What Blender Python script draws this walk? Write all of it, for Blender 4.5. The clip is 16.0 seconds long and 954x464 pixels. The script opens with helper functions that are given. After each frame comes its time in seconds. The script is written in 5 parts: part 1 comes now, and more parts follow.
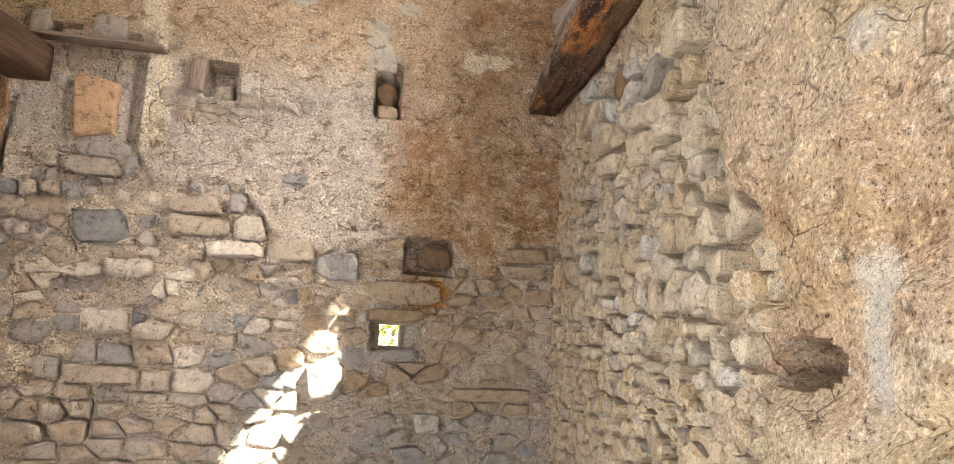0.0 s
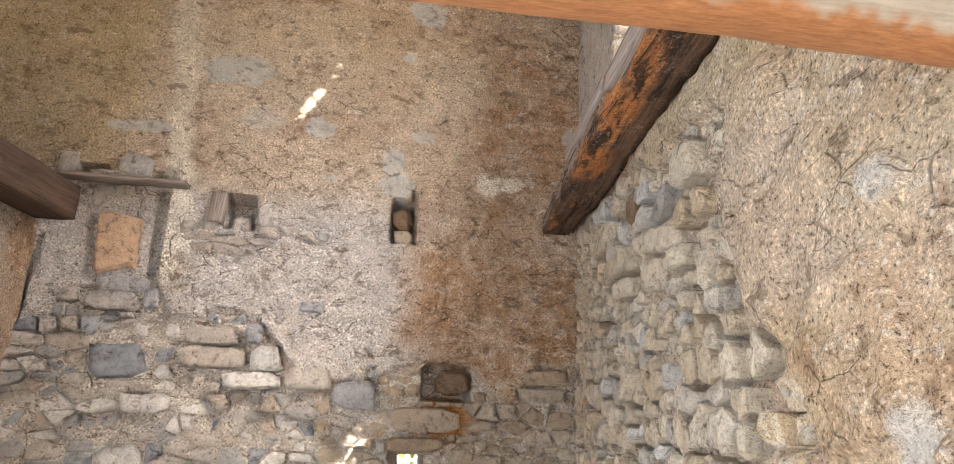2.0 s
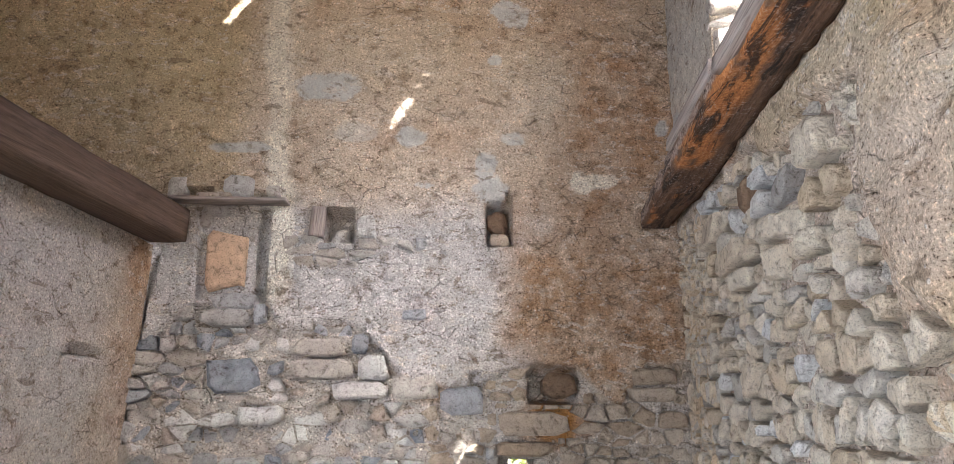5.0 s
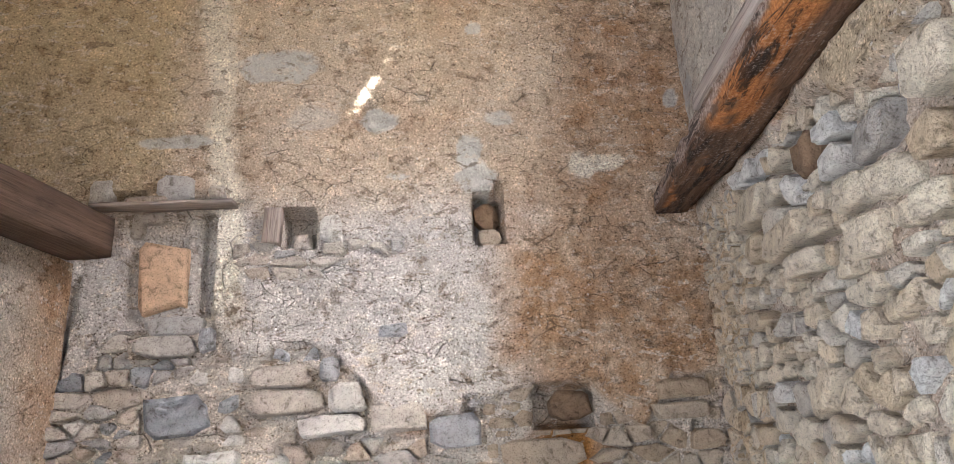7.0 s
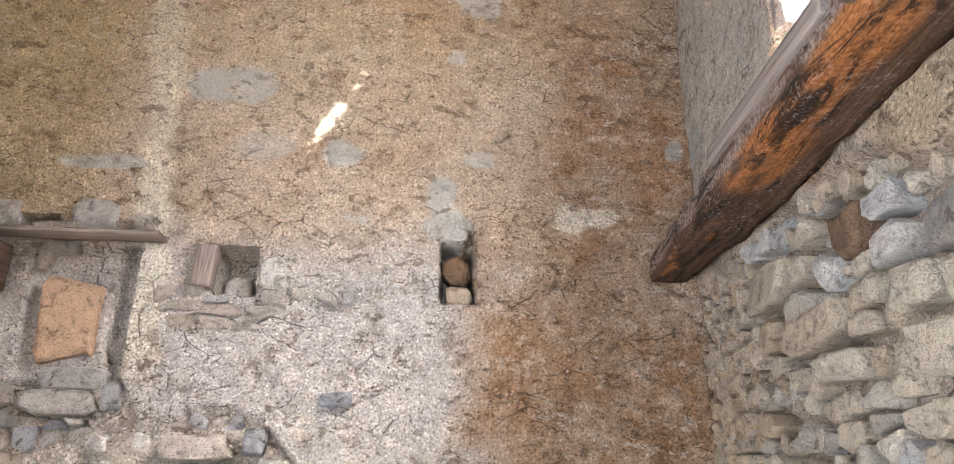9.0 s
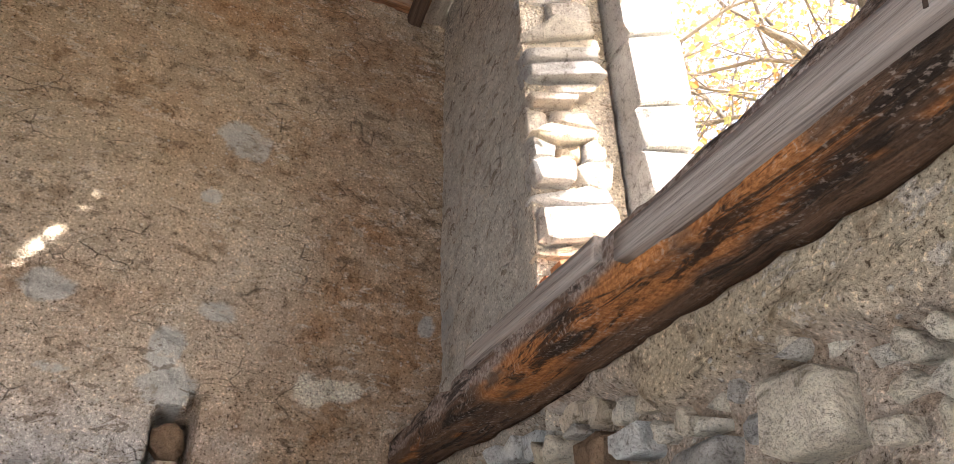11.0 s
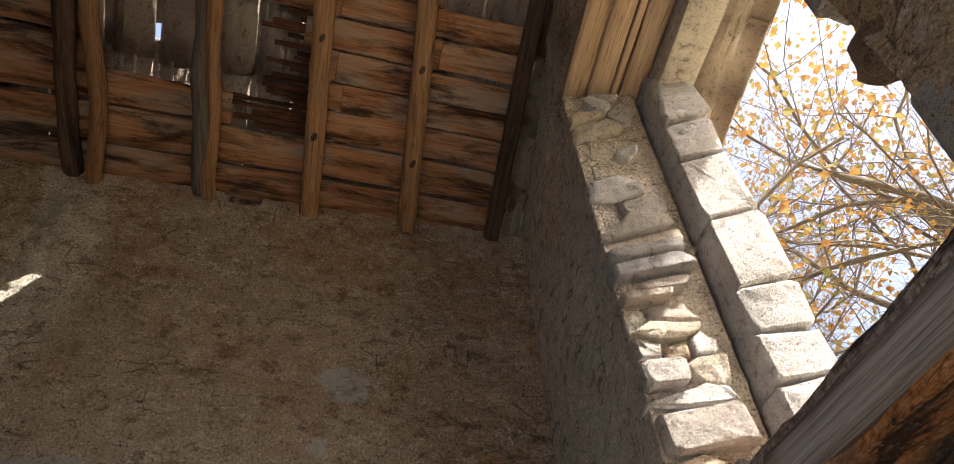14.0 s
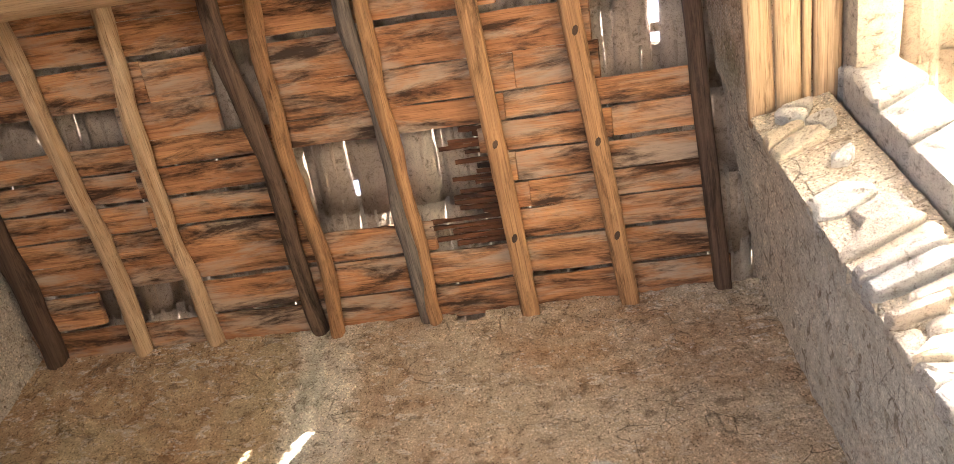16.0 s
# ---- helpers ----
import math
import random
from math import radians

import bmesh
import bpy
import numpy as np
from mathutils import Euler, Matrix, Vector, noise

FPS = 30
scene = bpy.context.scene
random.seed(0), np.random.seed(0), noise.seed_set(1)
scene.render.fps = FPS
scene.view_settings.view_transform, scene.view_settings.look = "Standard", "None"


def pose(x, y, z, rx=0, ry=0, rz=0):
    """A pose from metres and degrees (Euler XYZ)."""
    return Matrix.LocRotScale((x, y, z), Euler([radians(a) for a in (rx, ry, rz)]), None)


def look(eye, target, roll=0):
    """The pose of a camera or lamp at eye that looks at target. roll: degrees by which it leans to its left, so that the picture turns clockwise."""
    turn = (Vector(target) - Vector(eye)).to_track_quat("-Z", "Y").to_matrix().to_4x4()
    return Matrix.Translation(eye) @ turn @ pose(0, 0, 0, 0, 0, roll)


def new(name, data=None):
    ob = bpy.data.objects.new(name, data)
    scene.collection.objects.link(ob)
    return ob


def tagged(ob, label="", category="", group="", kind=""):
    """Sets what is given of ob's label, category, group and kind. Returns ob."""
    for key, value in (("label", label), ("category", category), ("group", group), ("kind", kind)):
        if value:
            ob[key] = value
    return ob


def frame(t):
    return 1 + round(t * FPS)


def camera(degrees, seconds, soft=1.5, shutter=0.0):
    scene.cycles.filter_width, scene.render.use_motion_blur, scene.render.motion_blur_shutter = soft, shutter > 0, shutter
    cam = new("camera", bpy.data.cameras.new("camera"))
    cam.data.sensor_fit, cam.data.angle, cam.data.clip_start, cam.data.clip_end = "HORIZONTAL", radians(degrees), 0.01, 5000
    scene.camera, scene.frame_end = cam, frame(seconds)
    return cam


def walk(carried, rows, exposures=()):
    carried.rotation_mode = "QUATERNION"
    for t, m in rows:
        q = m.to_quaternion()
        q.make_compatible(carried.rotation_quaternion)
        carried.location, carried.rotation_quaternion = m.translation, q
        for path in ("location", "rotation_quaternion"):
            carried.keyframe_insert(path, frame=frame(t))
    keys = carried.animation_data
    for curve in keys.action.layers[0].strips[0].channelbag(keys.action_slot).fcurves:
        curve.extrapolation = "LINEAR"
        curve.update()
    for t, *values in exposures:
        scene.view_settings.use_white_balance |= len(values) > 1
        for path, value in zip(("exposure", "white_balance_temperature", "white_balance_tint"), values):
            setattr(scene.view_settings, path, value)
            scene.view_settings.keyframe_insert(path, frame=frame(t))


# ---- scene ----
cam = camera(66.9, 16.0, soft=0.75)
PATH = [
    (0, (-0.045, 0.691, 1.416), (0.327, 2.640, 1.667), 3.5),
    (0.5, (-0.049, 0.691, 1.433), (0.327, 2.627, 1.762), 2.9),
    (1, (-0.058, 0.679, 1.447), (0.299, 2.606, 1.850), 2.6),
    (1.5, (-0.043, 0.686, 1.476), (0.283, 2.603, 1.940), 2.5),
    (2, (-0.045, 0.680, 1.498), (0.257, 2.583, 2.034), 2.1),
    (2.5, (-0.052, 0.672, 1.514), (0.224, 2.557, 2.123), 1.8),
    (3, (-0.055, 0.669, 1.519), (0.185, 2.543, 2.174), 1.7),
    (3.5, (-0.062, 0.668, 1.522), (0.143, 2.540, 2.195), 1.2),
    (4, (-0.077, 0.664, 1.528), (0.087, 2.528, 2.237), 1.7),
    (4.5, (-0.099, 0.697, 1.501), (0.038, 2.575, 2.177), 1.9),
    (4.7, (-0.117, 0.711, 1.494), (-0.007, 2.633, 2.037), 1.4),
    (6.8, (-0.182, 1.206, 1.569), (-0.019, 3.121, 2.121), -4.6),
    (7, (-0.138, 1.321, 1.593), (0.005, 3.233, 2.161), -3.1),
    (7.5, (-0.102, 1.540, 1.664), (-0.047, 3.440, 2.286), -3.6),
    (8, (-0.045, 1.578, 1.768), (-0.147, 3.478, 2.384), -3.2),
    (8.5, (-0.139, 1.619, 1.794), (-0.218, 3.500, 2.471), -2.1),
    (9, (-0.036, 1.721, 1.773), (0.142, 3.593, 2.453), 0.5),
    (9.5, (-0.078, 1.847, 1.848), (0.557, 3.621, 2.518), -0.3),
    (10, (-0.066, 1.851, 1.906), (0.733, 3.542, 2.614), 0.5),
    (10.2, (-0.067, 1.841, 1.920), (0.762, 3.491, 2.689), 0.9),
    (12.3, (-0.019, 1.775, 2.045), (0.717, 3.130, 3.319), -3.6),
    (12.5, (-0.013, 1.784, 2.051), (0.682, 3.128, 3.359), -3.4),
    (13, (0.002, 1.803, 2.063), (0.624, 3.127, 3.428), -3.1),
    (13.5, (-0.031, 1.786, 2.078), (0.536, 3.097, 3.479), -4.4),
    (14, (-0.070, 1.810, 2.080), (0.409, 3.123, 3.510), -5.9),
    (14.5, (-0.079, 1.818, 2.107), (0.245, 3.155, 3.558), -6.3),
    (15, (0.011, 1.818, 2.138), (0.013, 3.107, 3.668), -2.4),
    (15.5, (0.047, 1.827, 2.135), (-0.043, 3.053, 3.713), -2.7),
    (16, (0.040, 1.836, 2.138), (-0.116, 3.025, 3.739), -1.2),
]
walk(cam, [(t, look(eye, target, roll)) for t, eye, target, roll in PATH],
     exposures=[(0, 3.68, 7200, 10), (2.0, 3.7, 6400, 10), (4.7, 3.6, 5700, 10), (7.0, 3.85, 5900, 10), (10.2, 4.0, 6000, 10), (12.3, 1.68, 6400, 10), (14.5, 1.66, 6400, 10), (15.0, 2.2, 6400, 10), (15.3, 3.05, 6400, 10), (16, 3.95, 6300, 12)])

# ---------------------------------------------------------------- light
SUN_DIR = Vector((0.88, -1.0, 1.75)).normalized()      # towards the sun, south-east and high
world = bpy.data.worlds.new("sky_world")
scene.world = world
world.use_nodes = True
wn = world.node_tree.nodes
sky = wn.new("ShaderNodeTexSky")
sky.sky_type = "NISHITA"
sky.sun_disc = False
sky.sun_elevation = math.asin(SUN_DIR.z)
sky.sun_rotation = math.atan2(SUN_DIR.x, SUN_DIR.y)
sky.dust_density = 8.0
sky.air_density = 1.0
world.node_tree.links.new(sky.outputs[0], wn["Background"].inputs[0])
wn["Background"].inputs[1].default_value = 0.15
sun = new("sun", bpy.data.lights.new("sun", "SUN"))
sun.data.energy, sun.data.angle, sun.data.color = 5.0, radians(0.6), (1.0, 0.93, 0.82)
sun.matrix_world = look(SUN_DIR * 30, (0, 0, 0))

def opening_light(name, eye, target, wide, high, watts):
    """Sky light that comes in by an opening behind the camera."""
    ob = new(name, bpy.data.lights.new(name, "AREA"))
    ob.data.shape, ob.data.size, ob.data.size_y, ob.data.energy = "RECTANGLE", wide, high, watts
    ob.data.color = (0.86, 0.93, 1.0)
    ob.matrix_world = look(eye, target)
    return ob
opening_light("sky_in_west_gap", (-2.35, 1.0, 1.25), (1.0, 1.2, 1.35), 1.7, 2.1, 15)
opening_light("sky_in_south_door", (-0.8, -2.85, 1.2), (-0.8, 4.4, 1.5), 1.3, 2.2, 7)

# ---------------------------------------------------------------- noise on arrays
def hash3(ix, iy, iz, seed):
    h = (ix * 374761393 + iy * 668265263 + iz * 2147483647 + seed * 1274126177) & 0xFFFFFFFF
    h = ((h ^ (h >> 13)) * 1274126177) & 0xFFFFFFFF
    return ((h ^ (h >> 16)) & 0xFFFFFF) / float(0xFFFFFF)

def vnoise(x, y, z=0.0, seed=0):
    """Smooth noise from -1 to 1 on arrays."""
    x, y, z = np.broadcast_arrays(np.asarray(x, float), np.asarray(y, float), np.asarray(z, float))
    ix, iy, iz = np.floor(x).astype(np.int64), np.floor(y).astype(np.int64), np.floor(z).astype(np.int64)
    fx, fy, fz = x - ix, y - iy, z - iz
    fx, fy, fz = fx * fx * (3 - 2 * fx), fy * fy * (3 - 2 * fy), fz * fz * (3 - 2 * fz)
    out = 0.0
    for dx in (0, 1):
        for dy in (0, 1):
            for dz in (0, 1):
                w = (fx if dx else 1 - fx) * (fy if dy else 1 - fy) * (fz if dz else 1 - fz)
                out = out + w * hash3(ix + dx, iy + dy, iz + dz, seed)
    return out * 2 - 1

def fbm(x, y, z=0.0, octaves=4, seed=0, gain=0.5):
    out, a, f, total = 0.0, 1.0, 1.0, 0.0
    for o in range(octaves):
        out = out + a * vnoise(np.asarray(x) * f, np.asarray(y) * f, np.asarray(z) * f, seed + o * 17)
        total += a
        a *= gain
        f *= 2.03
    return out / total

def smooth(a, b, v):
    t = np.clip((np.asarray(v, float) - a) / (b - a), 0, 1)
    return t * t * (3 - 2 * t)

def blob(x, z, cx, cz, rx, rz, ragged=0.35, edge=0.25, seed=0, f=9.0, turn=0.0):
    """A patch with a ragged outline: 1 inside, 0 outside."""
    dx, dz = x - cx, z - cz
    c, s = math.cos(turn), math.sin(turn)
    d = np.sqrt(((dx * c + dz * s) / rx) ** 2 + ((dz * c - dx * s) / rz) ** 2)
    d = d + ragged * fbm(x * f, z * f, seed * 1.7, 4, seed)
    return 1 - smooth(1 - edge, 1 + edge, d)

# ---------------------------------------------------------------- meshes
def mesh_of(name, verts, faces, material=None, shade=False):
    me = bpy.data.meshes.new(name)
    me.from_pydata(verts, [], faces)
    if shade:
        me.polygons.foreach_set("use_smooth", [True] * len(me.polygons))
    if material:
        me.materials.append(material)
    me.update()
    return me

def part(name, me, parent=None, label="", m=None):
    ob = new(name, me)
    if parent:
        ob.parent = parent
    if m is not None:
        ob.matrix_basis = m
    if label:
        ob["label"] = label
    return ob

def thing(name, label, category, group="", kind="", m=None):
    ob = new(name)
    if m is not None:
        ob.matrix_basis = m
    return tagged(ob, label, category, group, kind)

def add_mask(me, name, values):
    at = me.attributes.new(name, "FLOAT", "POINT")
    at.data.foreach_set("value", np.asarray(values, dtype=np.float32))

def sheet(name, us, vs, place, out, depth, thick, keep, masks, material):
    """A wall with relief: a grid over us x vs, set out by depth along out, with a flat back and closed rims round its openings."""
    U, V = np.meshgrid(us, vs, indexing="ij")
    P = place(U, V)
    D = depth(U, V)
    front = P + D[..., None] * out
    back = P - thick * out
    nu, nv = U.shape
    n = nu * nv
    verts = np.concatenate([front.reshape(-1, 3), back.reshape(-1, 3)])
    idx = np.arange(n).reshape(nu, nv)
    cu, cv = (us[:-1] + us[1:]) / 2, (vs[:-1] + vs[1:]) / 2
    K = keep(*np.meshgrid(cu, cv, indexing="ij"))
    a, b, c, d = idx[:-1, :-1][K], idx[1:, :-1][K], idx[1:, 1:][K], idx[:-1, 1:][K]
    quads = [np.stack([a, b, c, d], 1), np.stack([a + n, d + n, c + n, b + n], 1)]
    Kp = np.zeros((nu + 1, nv + 1), bool)
    Kp[1:-1, 1:-1] = K
    for i0, i1, step in ((idx[:, :-1], idx[:, 1:], 0), (idx[:-1, :], idx[1:, :], 1)):
        if step == 0:
            lo, hi = Kp[:-1, 1:-1], Kp[1:, 1:-1]
        else:
            lo, hi = Kp[1:-1, :-1], Kp[1:-1, 1:]
        for mask, flip in ((lo & ~hi, False), (~lo & hi, True)):
            p, q = i0[mask], i1[mask]
            if step:
                p, q = q, p
            if flip:
                p, q = q, p
            quads.append(np.stack([p, p + n, q + n, q], 1))
    quads = np.concatenate(quads)
    used = np.unique(quads)
    renum = np.zeros(2 * n, np.int64)
    renum[used] = np.arange(len(used))
    me = mesh_of(name, verts[used].tolist(), renum[quads].tolist(), material, True)
    for k, f in masks.items():
        add_mask(me, k, np.tile(f(U, V).reshape(-1), 2)[used])
    me.set_sharp_from_angle(angle=radians(48))
    return new(name, me)

# ---------------------------------------------------------------- materials
def material(name):
    m = bpy.data.materials.new(name)
    m.use_nodes = True
    nt = m.node_tree
    return m, nt, nt.nodes["Principled BSDF"]

def node(nt, kind, **values):
    nd = nt.nodes.new(kind)
    for key, v in values.items():
        if isinstance(key, str) and key in nd.inputs:
            nd.inputs[key].default_value = v
    return nd

def noise_tex(nt, coord, scale, detail=6, rough=0.6, distort=0.0):
    nd = node(nt, "ShaderNodeTexNoise", Scale=scale, Detail=detail, Roughness=rough, Distortion=distort)
    nt.links.new(coord, nd.inputs["Vector"])
    return nd.outputs["Fac"]

def ramp(nt, fac, stops):
    nd = nt.nodes.new("ShaderNodeValToRGB")
    els = nd.color_ramp.elements
    while len(els) < len(stops):
        els.new(0.5)
    for e, (pos, col) in zip(els, stops):
        e.position, e.color = pos, (*col, 1) if len(col) == 3 else (col[0], col[0], col[0], 1)
    nt.links.new(fac, nd.inputs[0])
    return nd.outputs[0]

def mix(nt, fac, a, b, mode="MIX"):
    nd = nt.nodes.new("ShaderNodeMix")
    nd.data_type, nd.blend_type = "RGBA", mode
    for sock, v in ((nd.inputs[0], fac), (nd.inputs[6], a), (nd.inputs[7], b)):
        if hasattr(v, "is_output"):
            nt.links.new(v, sock)
        elif isinstance(v, tuple):
            sock.default_value = (*v, 1)
        else:
            sock.default_value = v
    return nd.outputs[2]

def calc(nt, op, a, b=0.0, clamp=False):
    nd = nt.nodes.new("ShaderNodeMath")
    nd.operation, nd.use_clamp = op, clamp
    for sock, v in zip(nd.inputs, (a, b)):
        if hasattr(v, "is_output"):
            nt.links.new(v, sock)
        else:
            sock.default_value = v
    return nd.outputs[0]

def bump(nt, bsdf, layers):
    last = None
    for height, strength, dist in layers:
        nd = nt.nodes.new("ShaderNodeBump")
        nd.inputs["Strength"].default_value, nd.inputs["Distance"].default_value = strength, dist
        nt.links.new(height, nd.inputs["Height"])
        if last:
            nt.links.new(last, nd.inputs["Normal"])
        last = nd.outputs[0]
    nt.links.new(last, bsdf.inputs["Normal"])

def coords(nt, which="Object", scale=None):
    tc = nt.nodes.new("ShaderNodeTexCoord")
    if not scale:
        return tc.outputs[which]
    mp = nt.nodes.new("ShaderNodeMapping")
    mp.inputs["Scale"].default_value = scale
    nt.links.new(tc.outputs[which], mp.inputs["Vector"])
    return mp.outputs[0]

def attr(nt, name):
    nd = nt.nodes.new("ShaderNodeAttribute")
    nd.attribute_name = name
    return nd.outputs["Fac"]

def obj_random(nt):
    return nt.nodes.new("ShaderNodeObjectInfo").outputs["Random"]

def plaster_material():
    """Old lime render: coarse sand, lime specks, pits, damp and soot stains that have their own outlines; on the east
    wall white paints in bounced light.
    """
    m, nt, b = material("lime_plaster")
    co = coords(nt)
    big = noise_tex(nt, co, 1.7, 5, 0.6)
    mid = noise_tex(nt, co, 11.0, 6, 0.7)
    fine = noise_tex(nt, co, 105.0, 5, 0.75)
    grit = noise_tex(nt, co, 190.0, 3, 0.7)
    base = mix(nt, ramp(nt, big, [(0.3, (0,)), (0.7, (1,))]), (0.48, 0.375, 0.285), (0.61, 0.515, 0.42))
    base = mix(nt, attr(nt, "ochre"), base, (0.49, 0.385, 0.245))
    base = mix(nt, attr(nt, "pale"), base, (0.53, 0.50, 0.49))
    edge = calc(nt, "MULTIPLY", attr(nt, "brown"), ramp(nt, mid, [(0.36, (1,)), (0.52, (0.86,)), (0.62, (0.42,))]))
    base = mix(nt, edge, base, (0.42, 0.255, 0.145))
    base = mix(nt, attr(nt, "moss"), base, (0.11, 0.11, 0.035))
    base = mix(nt, attr(nt, "white"), base, (0.80, 0.74, 0.64))
    base = mix(nt, attr(nt, "grey"), base, (0.55, 0.535, 0.51))
    base = mix(nt, calc(nt, "MULTIPLY", attr(nt, "mortar"), 0.8), base, (0.56, 0.50, 0.44))
    base = mix(nt, attr(nt, "rust"), base, (0.42, 0.20, 0.06))
    blot = ramp(nt, mid, [(0.36, (0.66, 0.60, 0.55)), (0.45, (1, 1, 1)), (0.56, (1.04, 1.04, 1.04)), (0.64, (1.26, 1.25, 1.24))])
    base = mix(nt, 0.9, base, blot, "MULTIPLY")
    scale = nt.nodes.new("ShaderNodeMapping")
    scale.inputs["Scale"].default_value = (11, 11, 22)
    nt.links.new(co, scale.inputs["Vector"])
    flakes = ramp(nt, noise_tex(nt, scale.outputs[0], 1.0, 6, 0.68, 0.4), [(0.57, (0,)), (0.59, (0.75,))])
    base = mix(nt, calc(nt, "MULTIPLY", flakes, ramp(nt, big, [(0.35, (0.25,)), (0.6, (1,))])), base, (0.66, 0.57, 0.48))
    scabs = ramp(nt, noise_tex(nt, scale.outputs[0], 0.8, 7, 0.7, 0.6), [(0.39, (0.65,)), (0.415, (0,))])
    base = mix(nt, scabs, base, (0.20, 0.14, 0.095))
    flat = calc(nt, "SUBTRACT", 1.0, calc(nt, "MULTIPLY", attr(nt, "grey"), 0.7))
    sand = ramp(nt, fine, [(0.37, (0.22, 0.18, 0.15)), (0.43, (0.95, 0.94, 0.93)), (0.55, (1.05, 1.05, 1.05)), (0.64, (1.75, 1.75, 1.72))])
    base = mix(nt, flat, base, sand, "MULTIPLY")
    pits = calc(nt, "MULTIPLY", ramp(nt, noise_tex(nt, co, 34.0, 4, 0.75, 0.5), [(0.30, (1,)), (0.38, (0,))]), ramp(nt, noise_tex(nt, co, 5.0, 4, 0.6), [(0.36, (0.2,)), (0.58, (1,))]))
    base = mix(nt, calc(nt, "MULTIPLY", calc(nt, "MULTIPLY", pits, flat), 0.6), base, (0.09, 0.068, 0.05))
    lv = node(nt, "ShaderNodeTexVoronoi", Scale=31.0, Randomness=1.0)
    nt.links.new(co, lv.inputs["Vector"])
    lumps = calc(nt, "MULTIPLY", ramp(nt, lv.outputs["Distance"], [(0.12, (1,)), (0.22, (0,))]), ramp(nt, noise_tex(nt, co, 13.0, 3, 0.6), [(0.50, (0,)), (0.6, (1,))]))
    base = mix(nt, calc(nt, "MULTIPLY", lumps, 0.6), base, (0.80, 0.76, 0.70))
    wob = node(nt, "ShaderNodeVectorMath")
    wob.operation = "ADD"
    ncol = node(nt, "ShaderNodeTexNoise", Scale=3.0, Detail=5.0)
    nt.links.new(co, ncol.inputs["Vector"])
    nt.links.new(co, wob.inputs[0])
    small = nt.nodes.new("ShaderNodeMix")
    small.data_type = "RGBA"
    small.inputs[0].default_value = 0.16
    small.inputs[6].default_value = (0.5, 0.5, 0.5, 1)
    nt.links.new(ncol.outputs["Color"], small.inputs[7])
    nt.links.new(small.outputs[2], wob.inputs[1])
    flat_map = nt.nodes.new("ShaderNodeMapping")
    flat_map.inputs["Scale"].default_value = (6.0, 6.0, 12.0)
    nt.links.new(wob.outputs[0], flat_map.inputs["Vector"])
    v2 = node(nt, "ShaderNodeTexVoronoi", Scale=1.0)
    v2.feature = "DISTANCE_TO_EDGE"
    nt.links.new(flat_map.outputs[0], v2.inputs["Vector"])
    where = ramp(nt, noise_tex(nt, co, 4.5, 5, 0.65), [(0.52, (0,)), (0.60, (0.7,))])
    cracked = calc(nt, "MULTIPLY", calc(nt, "MULTIPLY", ramp(nt, v2.outputs["Distance"], [(0.004, (1,)), (0.026, (0,))]), where), flat)
    base = mix(nt, calc(nt, "MULTIPLY", cracked, 0.8), base, (0.07, 0.052, 0.04))
    crack = calc(nt, "SUBTRACT", 1.0, cracked)
    nt.links.new(base, b.inputs["Base Color"])
    b.inputs["Roughness"].default_value = 0.95
    b.inputs["Specular IOR Level"].default_value = 0.15
    bump(nt, b, [(flakes, 0.8, 0.008), (mid, 1.0, 0.045), (fine, 1.0, 0.010), (grit, 0.5, 0.003), (crack, 0.9, 0.012), (calc(nt, "MULTIPLY", pits, -1.0), 0.9, 0.012), (lumps, 0.8, 0.006)])
    return m

def stone_material(name, tones, gloss=0.85, islands=False):
    m, nt, b = material(name)
    geo = nt.nodes.new("ShaderNodeNewGeometry")
    rnd = geo.outputs["Random Per Island"] if islands else obj_random(nt)
    shift = node(nt, "ShaderNodeVectorMath")
    shift.operation = "ADD"
    nt.links.new(geo.outputs["Position"], shift.inputs[0])
    nt.links.new(calc(nt, "MULTIPLY", rnd, 37.0), shift.inputs[1])
    c2 = shift.outputs[0]
    mid = noise_tex(nt, c2, 26.0, 6, 0.7, 0.6)
    fine = noise_tex(nt, c2, 170.0, 4, 0.7)
    base = ramp(nt, rnd, [(i / max(1, len(tones) - 1), t) for i, t in enumerate(tones)])
    base = mix(nt, 0.8, base, ramp(nt, mid, [(0.34, (0.40, 0.35, 0.30)), (0.44, (1.0, 0.95, 0.95)), (0.64, (1.2, 1.19, 1.17))]), "MULTIPLY")
    base = mix(nt, 0.7, base, ramp(nt, fine, [(0.34, (0.36, 0.32, 0.28)), (0.44, (1, 1, 1)), (0.70, (1.2, 1.2, 1.2))]), "MULTIPLY")
    nt.links.new(base, b.inputs["Base Color"])
    b.inputs["Roughness"].default_value = gloss
    b.inputs["Specular IOR Level"].default_value = 0.2
    bump(nt, b, [(mid, 1.0, 0.04), (fine, 1.0, 0.008)])
    return m

